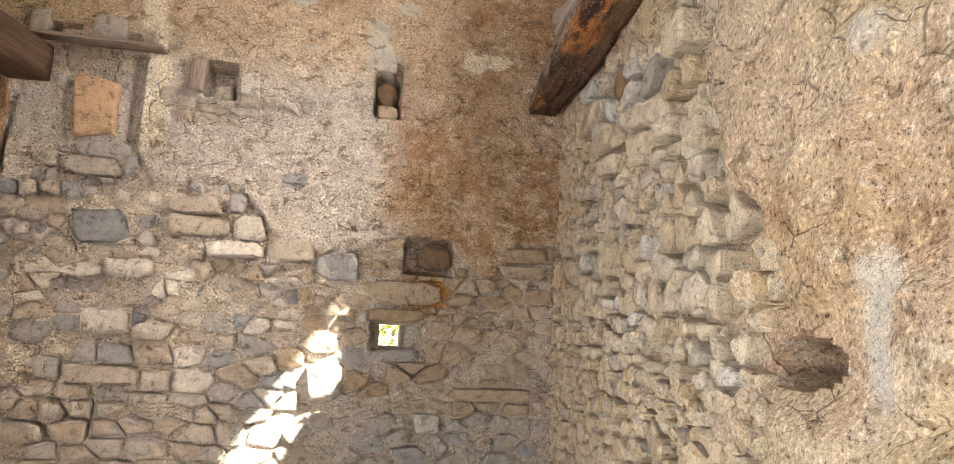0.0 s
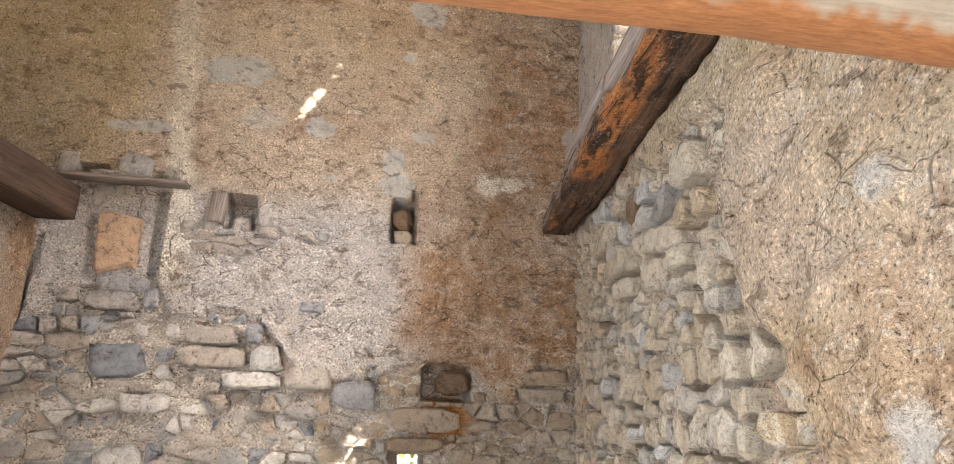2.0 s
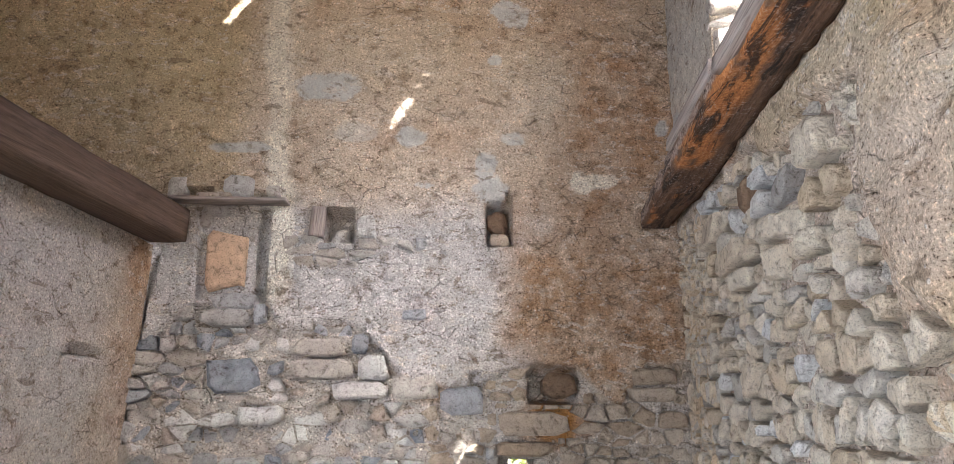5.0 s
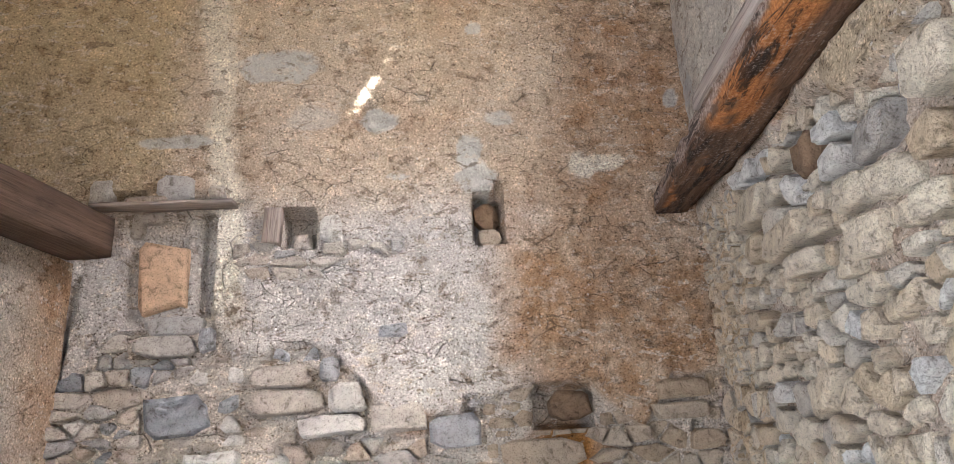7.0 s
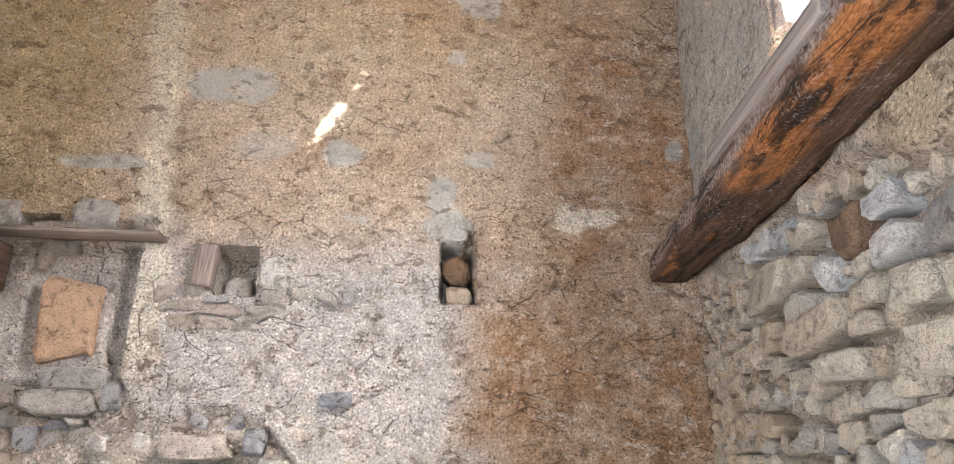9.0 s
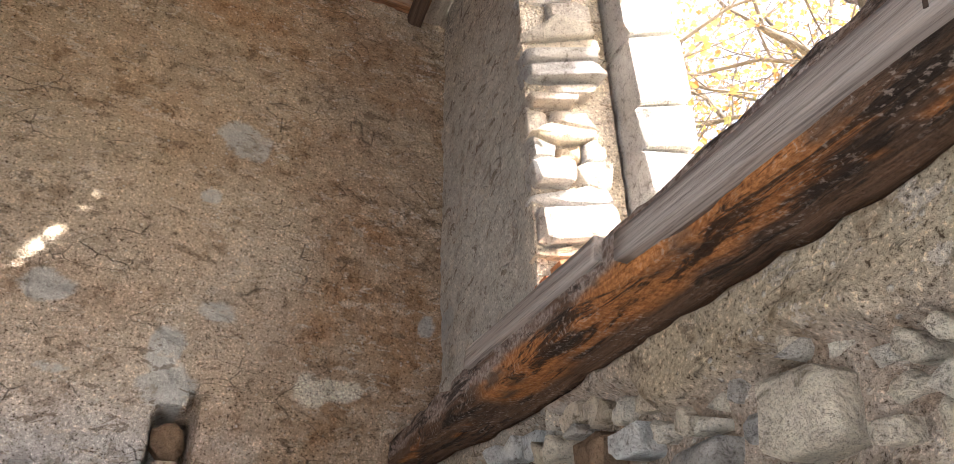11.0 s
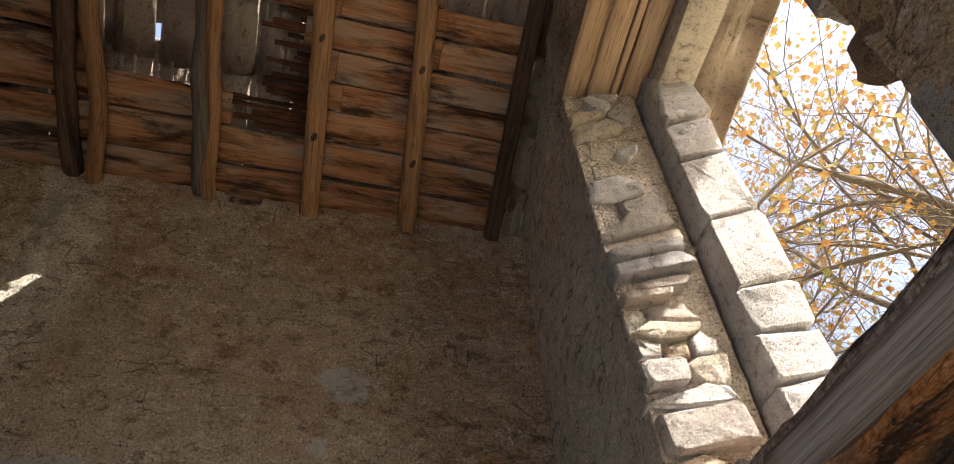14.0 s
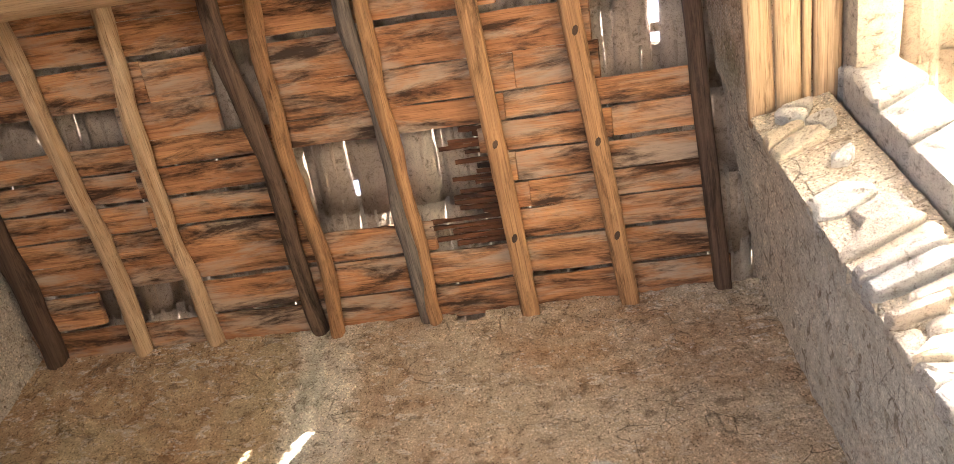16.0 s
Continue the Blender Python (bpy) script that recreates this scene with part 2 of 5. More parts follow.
def wood_material(name, light, dark, stain=(0.05, 0.025, 0.012), stains=0.5, grain=1.0, grey=None):
    """Grain runs along the piece's own x axis."""
    m, nt, b = material(name)
    rnd = obj_random(nt)
    co = coords(nt)
    shift = node(nt, "ShaderNodeVectorMath")
    shift.operation = "ADD"
    nt.links.new(co, shift.inputs[0])
    nt.links.new(calc(nt, "MULTIPLY", rnd, 53.0), shift.inputs[1])
    def stretched(sx, sy, sz):
        mp = nt.nodes.new("ShaderNodeMapping")
        mp.inputs["Scale"].default_value = (sx, sy, sz)
        nt.links.new(shift.outputs[0], mp.inputs["Vector"])
        return mp.outputs[0]
    g1 = noise_tex(nt, stretched(1.3, 42, 42), 1.0, 6, 0.68, 0.7)
    g2 = noise_tex(nt, stretched(5.0, 190, 190), 1.0, 4, 0.65, 0.3)
    patch = noise_tex(nt, stretched(2.0, 11, 11), 1.0, 7, 0.72, 0.35)
    tone = mix(nt, rnd, light, tuple((a + c) / 2 for a, c in zip(light, dark)))
    base = mix(nt, ramp(nt, g1, [(0.35, (0,)), (0.7, (1,))]), tone, dark)
    base = mix(nt, 0.65 * grain, base, ramp(nt, g2, [(0.33, (0.32, 0.28, 0.25)), (0.46, (1, 1, 1)), (0.68, (1.35, 1.32, 1.3))]), "MULTIPLY")
    if grey:
        gp = noise_tex(nt, stretched(1.4, 5, 5), 1.3, 5, 0.65, 0.4)
        base = mix(nt, calc(nt, "MULTIPLY", ramp(nt, gp, [(0.48, (0,)), (0.62, (1,))]), 0.75), base, grey)
    lo = 0.62 - 0.16 * stains
    base = mix(nt, ramp(nt, patch, [(lo, (0,)), (lo + 0.15, (0.92,))]), base, stain)
    nt.links.new(base, b.inputs["Base Color"])
    b.inputs["Roughness"].default_value = 0.8
    b.inputs["Specular IOR Level"].default_value = 0.25
    bump(nt, b, [(g1, 0.5, 0.012), (g2, 0.5, 0.003)])
    return m, nt, b, base, patch, g1

def plain_material(name, colour, rough=0.9, scale=30.0, amount=0.6):
    m, nt, b = material(name)
    co = coords(nt)
    n1 = noise_tex(nt, co, scale, 5, 0.7)
    n2 = noise_tex(nt, co, scale / 7, 4, 0.6)
    base = mix(nt, amount, colour, ramp(nt, n1, [(0.3, (0.5, 0.5, 0.5)), (0.5, (1, 1, 1)), (0.75, (1.3, 1.3, 1.3))]), "MULTIPLY")
    base = mix(nt, amount, base, ramp(nt, n2, [(0.3, (0.6, 0.6, 0.6)), (0.6, (1.15, 1.15, 1.15))]), "MULTIPLY")
    nt.links.new(base, b.inputs["Base Color"])
    b.inputs["Roughness"].default_value = rough
    b.inputs["Specular IOR Level"].default_value = 0.2
    bump(nt, b, [(n1, 0.5, 0.006)])
    return m

PLASTER = plaster_material()
STONE_N = stone_material("limestone_grey", [(0.42, 0.42, 0.43), (0.52, 0.505, 0.49), (0.56, 0.52, 0.475), (0.50, 0.43, 0.36), (0.60, 0.565, 0.53)])
STONE_E = stone_material("limestone_warm", [(0.66, 0.585, 0.47), (0.72, 0.635, 0.51), (0.60, 0.49, 0.35), (0.75, 0.68, 0.57), (0.50, 0.46, 0.41)])
STONE_GREY = stone_material("limestone_dark", [(0.38, 0.355, 0.33), (0.44, 0.41, 0.375)])
STONE_E_FAR = stone_material("limestone_warm_far", [(0.66, 0.57, 0.44), (0.71, 0.60, 0.45), (0.60, 0.46, 0.30), (0.74, 0.65, 0.52), (0.52, 0.47, 0.41)], islands=True)
STONE_N_FAR = stone_material("limestone_grey_low", [(0.42, 0.42, 0.43), (0.52, 0.505, 0.49), (0.56, 0.52, 0.475), (0.50, 0.43, 0.36), (0.60, 0.565, 0.53)], islands=True)
STONE_T = stone_material("limestone_tan", [(0.50, 0.41, 0.31), (0.56, 0.47, 0.37), (0.45, 0.35, 0.25), (0.60, 0.52, 0.42)])
STONE_BLUE = stone_material("blue_grey_stone", [(0.30, 0.32, 0.36), (0.46, 0.47, 0.495)])
STONE_WHITE = stone_material("pale_slab", [(0.66, 0.65, 0.63), (0.76, 0.73, 0.69)])
STONE_TAN = stone_material("tan_block", [(0.68, 0.48, 0.33), (0.70, 0.50, 0.34)])
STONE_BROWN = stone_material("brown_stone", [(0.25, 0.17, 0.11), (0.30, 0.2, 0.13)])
BRICK = stone_material("red_brick", [(0.48, 0.19, 0.09), (0.55, 0.26, 0.13), (0.5, 0.3, 0.18)])
PLANK = wood_material("roof_plank_wood", (0.60, 0.31, 0.145), (0.29, 0.12, 0.055), (0.03, 0.014, 0.010), 0.95, 1.0, (0.44, 0.35, 0.27))[0]
PLANK_ROT = wood_material("rotten_plank_wood", (0.16, 0.065, 0.03), (0.05, 0.02, 0.012), (0.015, 0.008, 0.006), 0.8)[0]
RAFTER = wood_material("rafter_wood", (0.48, 0.27, 0.13), (0.22, 0.11, 0.055), (0.05, 0.025, 0.013), 0.55)[0]
RAFTER_PALE = wood_material("pale_rafter_wood", (0.58, 0.42, 0.27), (0.30, 0.175, 0.09), (0.07, 0.035, 0.018), 0.45)[0]
RAFTER_DARK = wood_material("dark_rafter_wood", (0.15, 0.095, 0.065), (0.05, 0.028, 0.02), (0.012, 0.007, 0.005), 0.6)[0]
RAFTER_GREY = wood_material("grey_rafter_wood", (0.20, 0.165, 0.14), (0.09, 0.07, 0.06), (0.03, 0.018, 0.012), 0.4)[0]
BOARD_GREY = wood_material("weathered_board_wood", (0.40, 0.35, 0.32), (0.24, 0.19, 0.17), (0.10, 0.06, 0.045), 0.12)[0]
BEAM_GREY = wood_material("old_joist_wood", (0.135, 0.088, 0.062), (0.055, 0.033, 0.023), (0.03, 0.015, 0.01), 0.3)[0]
LINTEL = wood_material("lintel_board_wood", (0.56, 0.42, 0.29), (0.36, 0.23, 0.13), (0.08, 0.04, 0.02), 0.2)[0]

def rotten_beam_material():
    """Charred, wormy oak with orange dry-rot faces and a bleached upper face, given by the masks of the mesh."""
    m, nt, b, base, patch, g1 = wood_material("rotten_beam_wood", (0.30, 0.17, 0.10), (0.09, 0.05, 0.032), (0.02, 0.013, 0.010), 0.6)
    co = coords(nt)
    worm = noise_tex(nt, co, 90.0, 4, 0.7)
    c = mix(nt, attr(nt, "orange"), base, mix(nt, ramp(nt, worm, [(0.35, (0,)), (0.6, (1,))]), (0.32, 0.11, 0.035), (0.64, 0.27, 0.09)))
    c = mix(nt, attr(nt, "bleach"), c, mix(nt, ramp(nt, worm, [(0.4, (0,)), (0.6, (1,))]), (0.24, 0.16, 0.13), (0.55, 0.45, 0.40)))
    char = noise_tex(nt, coords(nt, "Object", (3.0, 16, 16)), 1.0, 6, 0.75, 0.8)
    c = mix(nt, ramp(nt, char, [(0.53, (0,)), (0.60, (0.88,))]), c, (0.022, 0.015, 0.012))
    speck = calc(nt, "MULTIPLY", ramp(nt, worm, [(0.55, (0,)), (0.64, (1,))]), ramp(nt, noise_tex(nt, co, 7.0, 4, 0.6), [(0.45, (0,)), (0.6, (0.7,))]))
    c = mix(nt, speck, c, (0.50, 0.40, 0.34))
    nt.links.new(c, b.inputs["Base Color"])
    bump(nt, b, [(g1, 0.9, 0.03), (char, 0.8, 0.02), (worm, 0.9, 0.008)])
    return m

def bare_log_material():
    """A barked log: cream sapwood above, orange rotten wood where the skin has split off."""
    m, nt, b = material("bare_log_wood")
    streak = noise_tex(nt, coords(nt, "Object", (3.0, 45, 45)), 1.0, 5, 0.6, 0.8)
    worm = noise_tex(nt, coords(nt, "Object", (40, 140, 140)), 1.0, 4, 0.7)
    swirl = noise_tex(nt, coords(nt, "Object", (1.6, 9, 9)), 1.0, 3, 0.5, 1.2)
    cream = mix(nt, ramp(nt, streak, [(0.3, (0,)), (0.65, (1,))]), (0.36, 0.30, 0.235), (0.53, 0.475, 0.395))
    rings = ramp(nt, swirl, [(0.50, (0,)), (0.53, (0.75,)), (0.56, (0,)), (0.64, (0,)), (0.67, (0.6,)), (0.72, (0.1,))])
    cream = mix(nt, rings, cream, (0.38, 0.24, 0.12))
    spots = noise_tex(nt, coords(nt, "Object", (14, 22, 22)), 1.0, 5, 0.7)
    cream = mix(nt, ramp(nt, spots, [(0.6, (0,)), (0.72, (0.45,))]), cream, (0.30, 0.25, 0.20))
    rot = mix(nt, ramp(nt, worm, [(0.3, (0,)), (0.65, (1,))]), (0.30, 0.115, 0.042), (0.50, 0.225, 0.09))
    nt.links.new(mix(nt, attr(nt, "orange"), cream, rot), b.inputs["Base Color"])
    b.inputs["Roughness"].default_value = 0.75
    bump(nt, b, [(streak, 0.4, 0.006), (worm, 0.5, 0.003)])
    return m

BEAM_ROT = rotten_beam_material()
LOG = bare_log_material()
TILE = stone_material("clay_tile", [(0.52, 0.43, 0.35), (0.56, 0.45, 0.35), (0.46, 0.38, 0.31), (0.6, 0.52, 0.43)], 0.9)
IRON = plain_material("rusted_iron", (0.05, 0.03, 0.022), 0.7)
EARTH = plain_material("rubble_earth", (0.46, 0.40, 0.32), 1.0, 14.0)
GROUND = plain_material("dry_grass_ground", (0.26, 0.23, 0.15), 1.0, 3.0)
BARK = plain_material("tree_bark", (0.16, 0.13, 0.10), 0.95, 40.0)

def leaf_material(name, tones):
    m, nt, b = material(name)
    rnd = nt.nodes.new("ShaderNodeNewGeometry").outputs["Random Per Island"]
    c = ramp(nt, rnd, [(i / (len(tones) - 1), t) for i, t in enumerate(tones)])
    nt.links.new(c, b.inputs["Base Color"])
    b.inputs["Roughness"].default_value = 0.6
    tr = nt.nodes.new("ShaderNodeBsdfTranslucent")
    nt.links.new(c, tr.inputs["Color"])
    ms = nt.nodes.new("ShaderNodeMixShader")
    ms.inputs[0].default_value = 0.4
    nt.links.new(b.outputs[0], ms.inputs[1])
    nt.links.new(tr.outputs[0], ms.inputs[2])
    nt.links.new(ms.outputs[0], nt.nodes["Material Output"].inputs["Surface"])
    return m

LEAF = leaf_material("autumn_leaf", [(0.32, 0.17, 0.05), (0.38, 0.23, 0.06), (0.28, 0.12, 0.04), (0.36, 0.27, 0.08), (0.20, 0.21, 0.07)])
LEAF_GREEN = leaf_material("green_leaf", [(0.16, 0.22, 0.05), (0.28, 0.32, 0.07), (0.45, 0.42, 0.1), (0.12, 0.16, 0.05)])

# ---------------------------------------------------------------- plan
YN = 4.4                                   # inner face of the north wall
def xe(y):                                 # inner face of the east wall, which is not square to the north wall
    return 1.09 + 0.125 * (y - YN)
E_OUT = np.array([-1.0, 0.125, 0.0]) / math.hypot(1, 0.125)
E_TURN = math.atan(0.125)
def on_east(y, off, z):                    # off: metres from the inner face, outwards
    return Vector((xe(y), y, z)) - off * Vector(E_OUT)
def roof_z(y):                             # underside of the roof planks
    return 4.93 + 0.32 * (YN - y)
RIDGE = 0.8

# ---------------------------------------------------------------- north wall
def lost_plaster(x, z):
    edge = np.interp(x, [-1.7, -1.45, -1.05, -0.95, -0.72, -0.55, -0.42, -0.30, 0.0, 0.25, 0.55, 0.75, 0.9, 1.1],
                     [1.85, 2.10, 2.14, 1.98, 2.03, 2.04, 1.86, 1.76, 1.72, 1.84, 1.80, 1.62, 1.84, 1.86])
    return smooth(0.02, -0.02, z - edge - 0.05 * fbm(x * 7, z * 7, 3.1, 4, 5))

def joint_band(x, z):                      # the course of rubble that shows at the old floor level
    return np.clip(blob(x, z, -0.78, 2.44, 0.26, 0.10, 0.5, 0.2, 21) + blob(x, z, -0.30, 2.47, 0.22, 0.04, 0.5, 0.3, 22), 0, 1)

def rect(x, z, x0, x1, z0, z1, soft=0.012):
    x = x + 0.012 * fbm(x * 22, z * 22, 0.7, 3, 9)
    z = z + 0.012 * fbm(x * 22, z * 22, 4.7, 3, 11)
    return smooth(-soft, soft, x - x0) * smooth(-soft, soft, x1 - x) * smooth(-soft, soft, z - z0) * smooth(-soft, soft, z1 - z)

def n_depth(x, z):
    d = 0.020 * fbm(x * 1.3, z * 1.3, 0, 3, 1) + 0.011 * fbm(x * 7, z * 7, 0, 4, 2) + 0.006 * fbm(x * 30, z * 30, 0, 3, 3)
    up = smooth(2.2, 2.9, z)
    flake = smooth(0.06, 0.10, fbm(x * 4.0, z * 8.0, 2.0, 5, 8)) * (0.4 + 0.6 * up)
    flake2 = smooth(0.10, 0.13, fbm(x * 9.0, z * 16.0, 6.0, 4, 18))
    d = d - 0.010 * flake - 0.007 * flake2
    ridge = np.abs(fbm(x * 3.2, z * 6.5, 4.0, 4, 28))
    d = d - 0.011 * smooth(0.030, 0.004, ridge) * smooth(-0.05, 0.15, fbm(x * 1.9, z * 1.9, 8.0, 3, 29)) * (1 - lost_plaster(x, z))
    m = lost_plaster(x, z)
    pit = smooth(0.12, 0.42, fbm(x * 13, z * 22, 1, 3, 4))
    d = d - m * (0.036 + 0.012 * fbm(x * 26, z * 26, 1, 3, 14) + 0.018 * fbm(x * 5, z * 5, 1, 3, 13) + 0.015 * pit)
    d = d - 0.014 * joint_band(x, z)
    for cx, cz, rx, rz, sd in N_PATCHES:
        d = d - 0.006 * blob(x, z, cx, cz, rx, rz, 0.6, 0.10, sd, 14)
    d = d - 0.055 * rect(x, z, -1.42, -1.055, 2.14, 2.65) - 0.05 * rect(x, z, -1.115, -1.06, 2.20, 2.64)
    d = d - 0.17 * rect(x, z, -0.77, -0.625, 2.475, 2.645) - 0.20 * rect(x, z, 0.085, 0.21, 2.46, 2.69)
    d = d - 0.09 * blob(x, z, 0.20, 2.70, 0.018, 0.06, 0.3, 0.3, 34) - 0.13 * rect(x, z, 0.30, 0.54, 1.655, 1.835)
    d = d - 0.10 * rect(x, z, -1.53, -1.37, 2.675, 2.745) - 0.07 * rect(x, z, -1.14, -1.08, 2.675, 2.73)
    d = d - 0.05 * rect(x, z, 0.0, 0.06, 1.70, 1.80) - 0.05 * rect(x, z, 0.98, 1.05, 1.58, 1.66) - 0.03 * rect(x, z, -1.62, -1.55, 2.805, 2.815)
    d = d - 0.10 * rect(x, z, 0.16, 0.40, 1.255, 1.40, 0.02)
    d = d + 0.05 * blob(x, z, 0.50, 4.17, 0.035, 0.03, 0.2, 0.4, 31) - 0.05 * blob(x, z, -0.28, 4.13, 0.04, 0.03, 0.6, 0.3, 32)
    d = d + 0.05 * blob(x, z, -2.28, 4.42, 0.12, 0.05, 0.6, 0.5, 33)
    crack = np.abs(x - np.interp(z, [1.0, 1.64, 2.1, 2.38, 2.5], [-1.72, -1.67, -1.655, -1.61, -1.6]) - 0.012 * fbm(z * 14, 3, 0, 3, 6))
    d = d - 0.05 * (1 - smooth(0.004, 0.028, crack)) * smooth(2.45, 2.3, z)
    return d

N_PATCHES = [(-0.80, 3.36, 0.185, 0.085, 41), (-0.345, 3.065, 0.085, 0.055, 43), (0.225, 3.07, 0.07, 0.045, 44),
             (0.07, 2.90, 0.055, 0.09, 45), (0.11, 2.76, 0.085, 0.075, 46), (0.125, 3.54, 0.04, 0.035, 48), (-0.25, 2.79, 0.06, 0.016, 49),
             (0.22, 3.84, 0.10, 0.10, 50), (1.06, 3.15, 0.05, 0.05, 51), (-1.25, 2.98, 0.17, 0.03, 52)]
N_WHITE = [(0.575, 2.80, 0.055, 0.075, 53), (0.70, 2.83, 0.10, 0.05, 54)]

def m_grey(x, z):
    return np.clip(sum(blob(x, z, a, b, c, d, 0.6, 0.10, s, 14) for a, b, c, d, s in N_PATCHES), 0, 1) * 0.9 + 0.45 * blob(x, z, -0.64, 3.08, 0.12, 0.055, 0.4, 0.15, 55)

def m_white(x, z):
    strip = smooth(0.10, 0.04, np.abs(x - np.interp(z, [2.1, 2.6, 3.7, 4.9], [-0.98, -1.0, -1.11, -1.16]) - 0.05 * fbm(x * 9, z * 5, 0, 4, 61)))
    strip = strip * (0.55 + 0.35 * smooth(3.2, 2.5, z)) * smooth(2.0, 2.3, z)
    return np.clip(strip + np.clip(sum(blob(x, z, a, b, c, d, 0.85, 0.12, s, 14) for a, b, c, d, s in N_WHITE), 0, 1) * 0.9
                   + 0.5 * blob(x, z, -1.0, 4.3, 0.10, 0.5, 0.6, 0.5, 62), 0, 1)

def m_pale(x, z):
    zone = smooth(2.78, 2.45, z + 0.12 * fbm(x * 3, z * 3, 0, 4, 63)) * smooth(0.60, 0.0, x + 0.20 * fbm(x * 5, z * 5, 0, 4, 64))
    return 0.9 * zone

def m_brown(x, z):
    side = smooth(0.10, 0.46, x + 0.20 * fbm(x * 4, z * 4, 2, 5, 65))
    body = 1.25 * side * smooth(3.05, 2.6, z + 0.15 * fbm(x * 4, z * 3, 5, 4, 66)) * (0.78 + 0.22 * smooth(2.5, 2.2, z))
    body = body * (1 - 0.45 * smooth(1.75, 1.4, z))
    hatch = smooth(0.05, -0.25, fbm(x * 6, z * 6, 7, 5, 67))
    high = 1.2 * smooth(3.5, 4.3, z) * (0.25 + 0.75 * smooth(-0.12, 0.18, fbm(x * 2.4, z * 3.4, 1, 5, 68)))
    mid = 0.30 * smooth(-0.05, 0.35, fbm(x * 2.1, z * 2.6, 9, 5, 69)) * smooth(2.6, 3.0, z)
    edge = 0.75 * smooth(0.35, 0.85, x + 0.30 * fbm(x * 3, z * 2.5, 11, 5, 74)) * smooth(2.5, 2.8, z) * smooth(4.1, 3.3, z + 0.3 * fbm(x * 4, z * 4, 13, 5, 75))
    return np.clip(np.maximum(body * (0.62 + 0.45 * hatch), edge * (0.7 + 0.4 * hatch)) + high * 0.5 + mid, 0, 1)

def m_ochre(x, z):
    return np.clip(0.8 * smooth(-1.15, -1.45, x + 0.1 * fbm(x * 3, z * 3, 0, 3, 70)) * smooth(2.55, 2.9, z) + 0.35 * smooth(3.0, 3.7, z), 0, 1)

def m_rust(x, z):
    return np.clip(blob(x, z, 0.43, 1.56, 0.16, 0.12, 0.5, 0.5, 71) + 0.5 * blob(x, z, -0.2, 1.7, 0.1, 0.05, 0.6, 0.5, 72), 0, 1)

def m_moss(x, z):
    return 0.95 * blob(x, z, -1.13, 4.50, 0.06, 0.36, 0.55, 0.5, 73)

def m_mortar(x, z):
    return lost_plaster(x, z)

def n_keep(x, z):
    hole = (x > 0.20) & (x < 0.335) & (z > 1.265) & (z < 1.385)
    notch = (z > 4.86) & (x > -0.42) & (x < -0.26)
    return ~(hole | notch)

us = np.arange(-2.78, 1.62, 0.011)
vs = np.concatenate([np.arange(0.0, 0.6, 0.04), np.arange(0.6, 4.92, 0.011)])
wall_north = sheet("wall_north", us, vs, lambda u, v: np.stack([u, np.full_like(u, YN), v], -1), np.array([0, -1.0, 0]), n_depth, 0.5, n_keep,
                   {"grey": m_grey, "white": m_white, "pale": m_pale, "brown": m_brown, "ochre": m_ochre, "rust": m_rust, "moss": m_moss, "mortar": m_mortar}, PLASTER)
tagged(wall_north, "tall rubble wall with flaking, stained lime plaster", "wall", kind="structure")

# ---------------------------------------------------------------- east wall
JAMB_N, JAMB_S, SILL, HEAD = 3.37, 2.22, 2.54, 4.74
def e_stones(y, z):                        # where the rubble is bare
    top = np.interp(y, [2.2, 2.9, 3.2, 4.4], [2.36, 2.40, 2.52, 2.50]) + 0.04 * fbm(y * 6, z * 6, 0, 3, 78)
    a = smooth(2.20, 2.32, y + 0.15 * fbm(y * 4, z * 4, 0, 4, 80) + 0.28 * smooth(2.0, 1.5, z)) * smooth(0.02, -0.02, z - top)
    return a

def e_depth(s, z):
    y = YN - s
    d = 0.02 * fbm(y * 1.4, z * 1.4, 5, 3, 81) + 0.012 * fbm(y * 7, z * 7, 5, 4, 82) + 0.007 * fbm(y * 28, z * 28, 5, 3, 83)
    d = d - e_stones(y, z) * (0.062 + 0.012 * fbm(y * 26, z * 26, 1, 3, 79) + 0.030 * fbm(y * 5, z * 6, 3, 3, 77))
    d = d - 0.30 * blob(y, z, 1.88, 1.385, 0.15, 0.040, 0.35, 0.12, 85) - 0.16 * blob(y, z, 2.60, 2.345, 0.06, 0.05, 0.4, 0.15, 86)
    d = d - 0.05 * blob(y, z, 2.22, 2.02, 0.025, 0.02, 0.4, 0.2, 87) - 0.04 * blob(y, z, 4.1, 4.31, 0.025, 0.04, 0.5, 0.3, 88)
    d = d + 0.05 * smooth(1.36, 1.26, z) * smooth(2.4, 2.2, y) * smooth(1.2, 1.5, y)
    for cy, cz, ry, rz, sd in E_LUMPS:
        d = d + 0.026 * blob(y, z, cy, cz, ry, rz, 0.6, 0.16, sd)
    d = d - 0.03 * smooth(2.5, 2.75, z) * smooth(3.3, 3.6, y)
    return d

E_LUMPS = [(1.3, 1.75, 0.12, 0.2, 101), (2.0, 2.2, 0.14, 0.1, 102), (1.2, 1.1, 0.15, 0.12, 103), (1.80, 1.62, 0.16, 0.16, 91), (2.05, 1.86, 0.09, 0.18, 92), (1.50, 1.42, 0.09, 0.10, 93), (1.62, 1.90, 0.05, 0.045, 94), (2.45, 2.33, 0.10, 0.11, 95)]

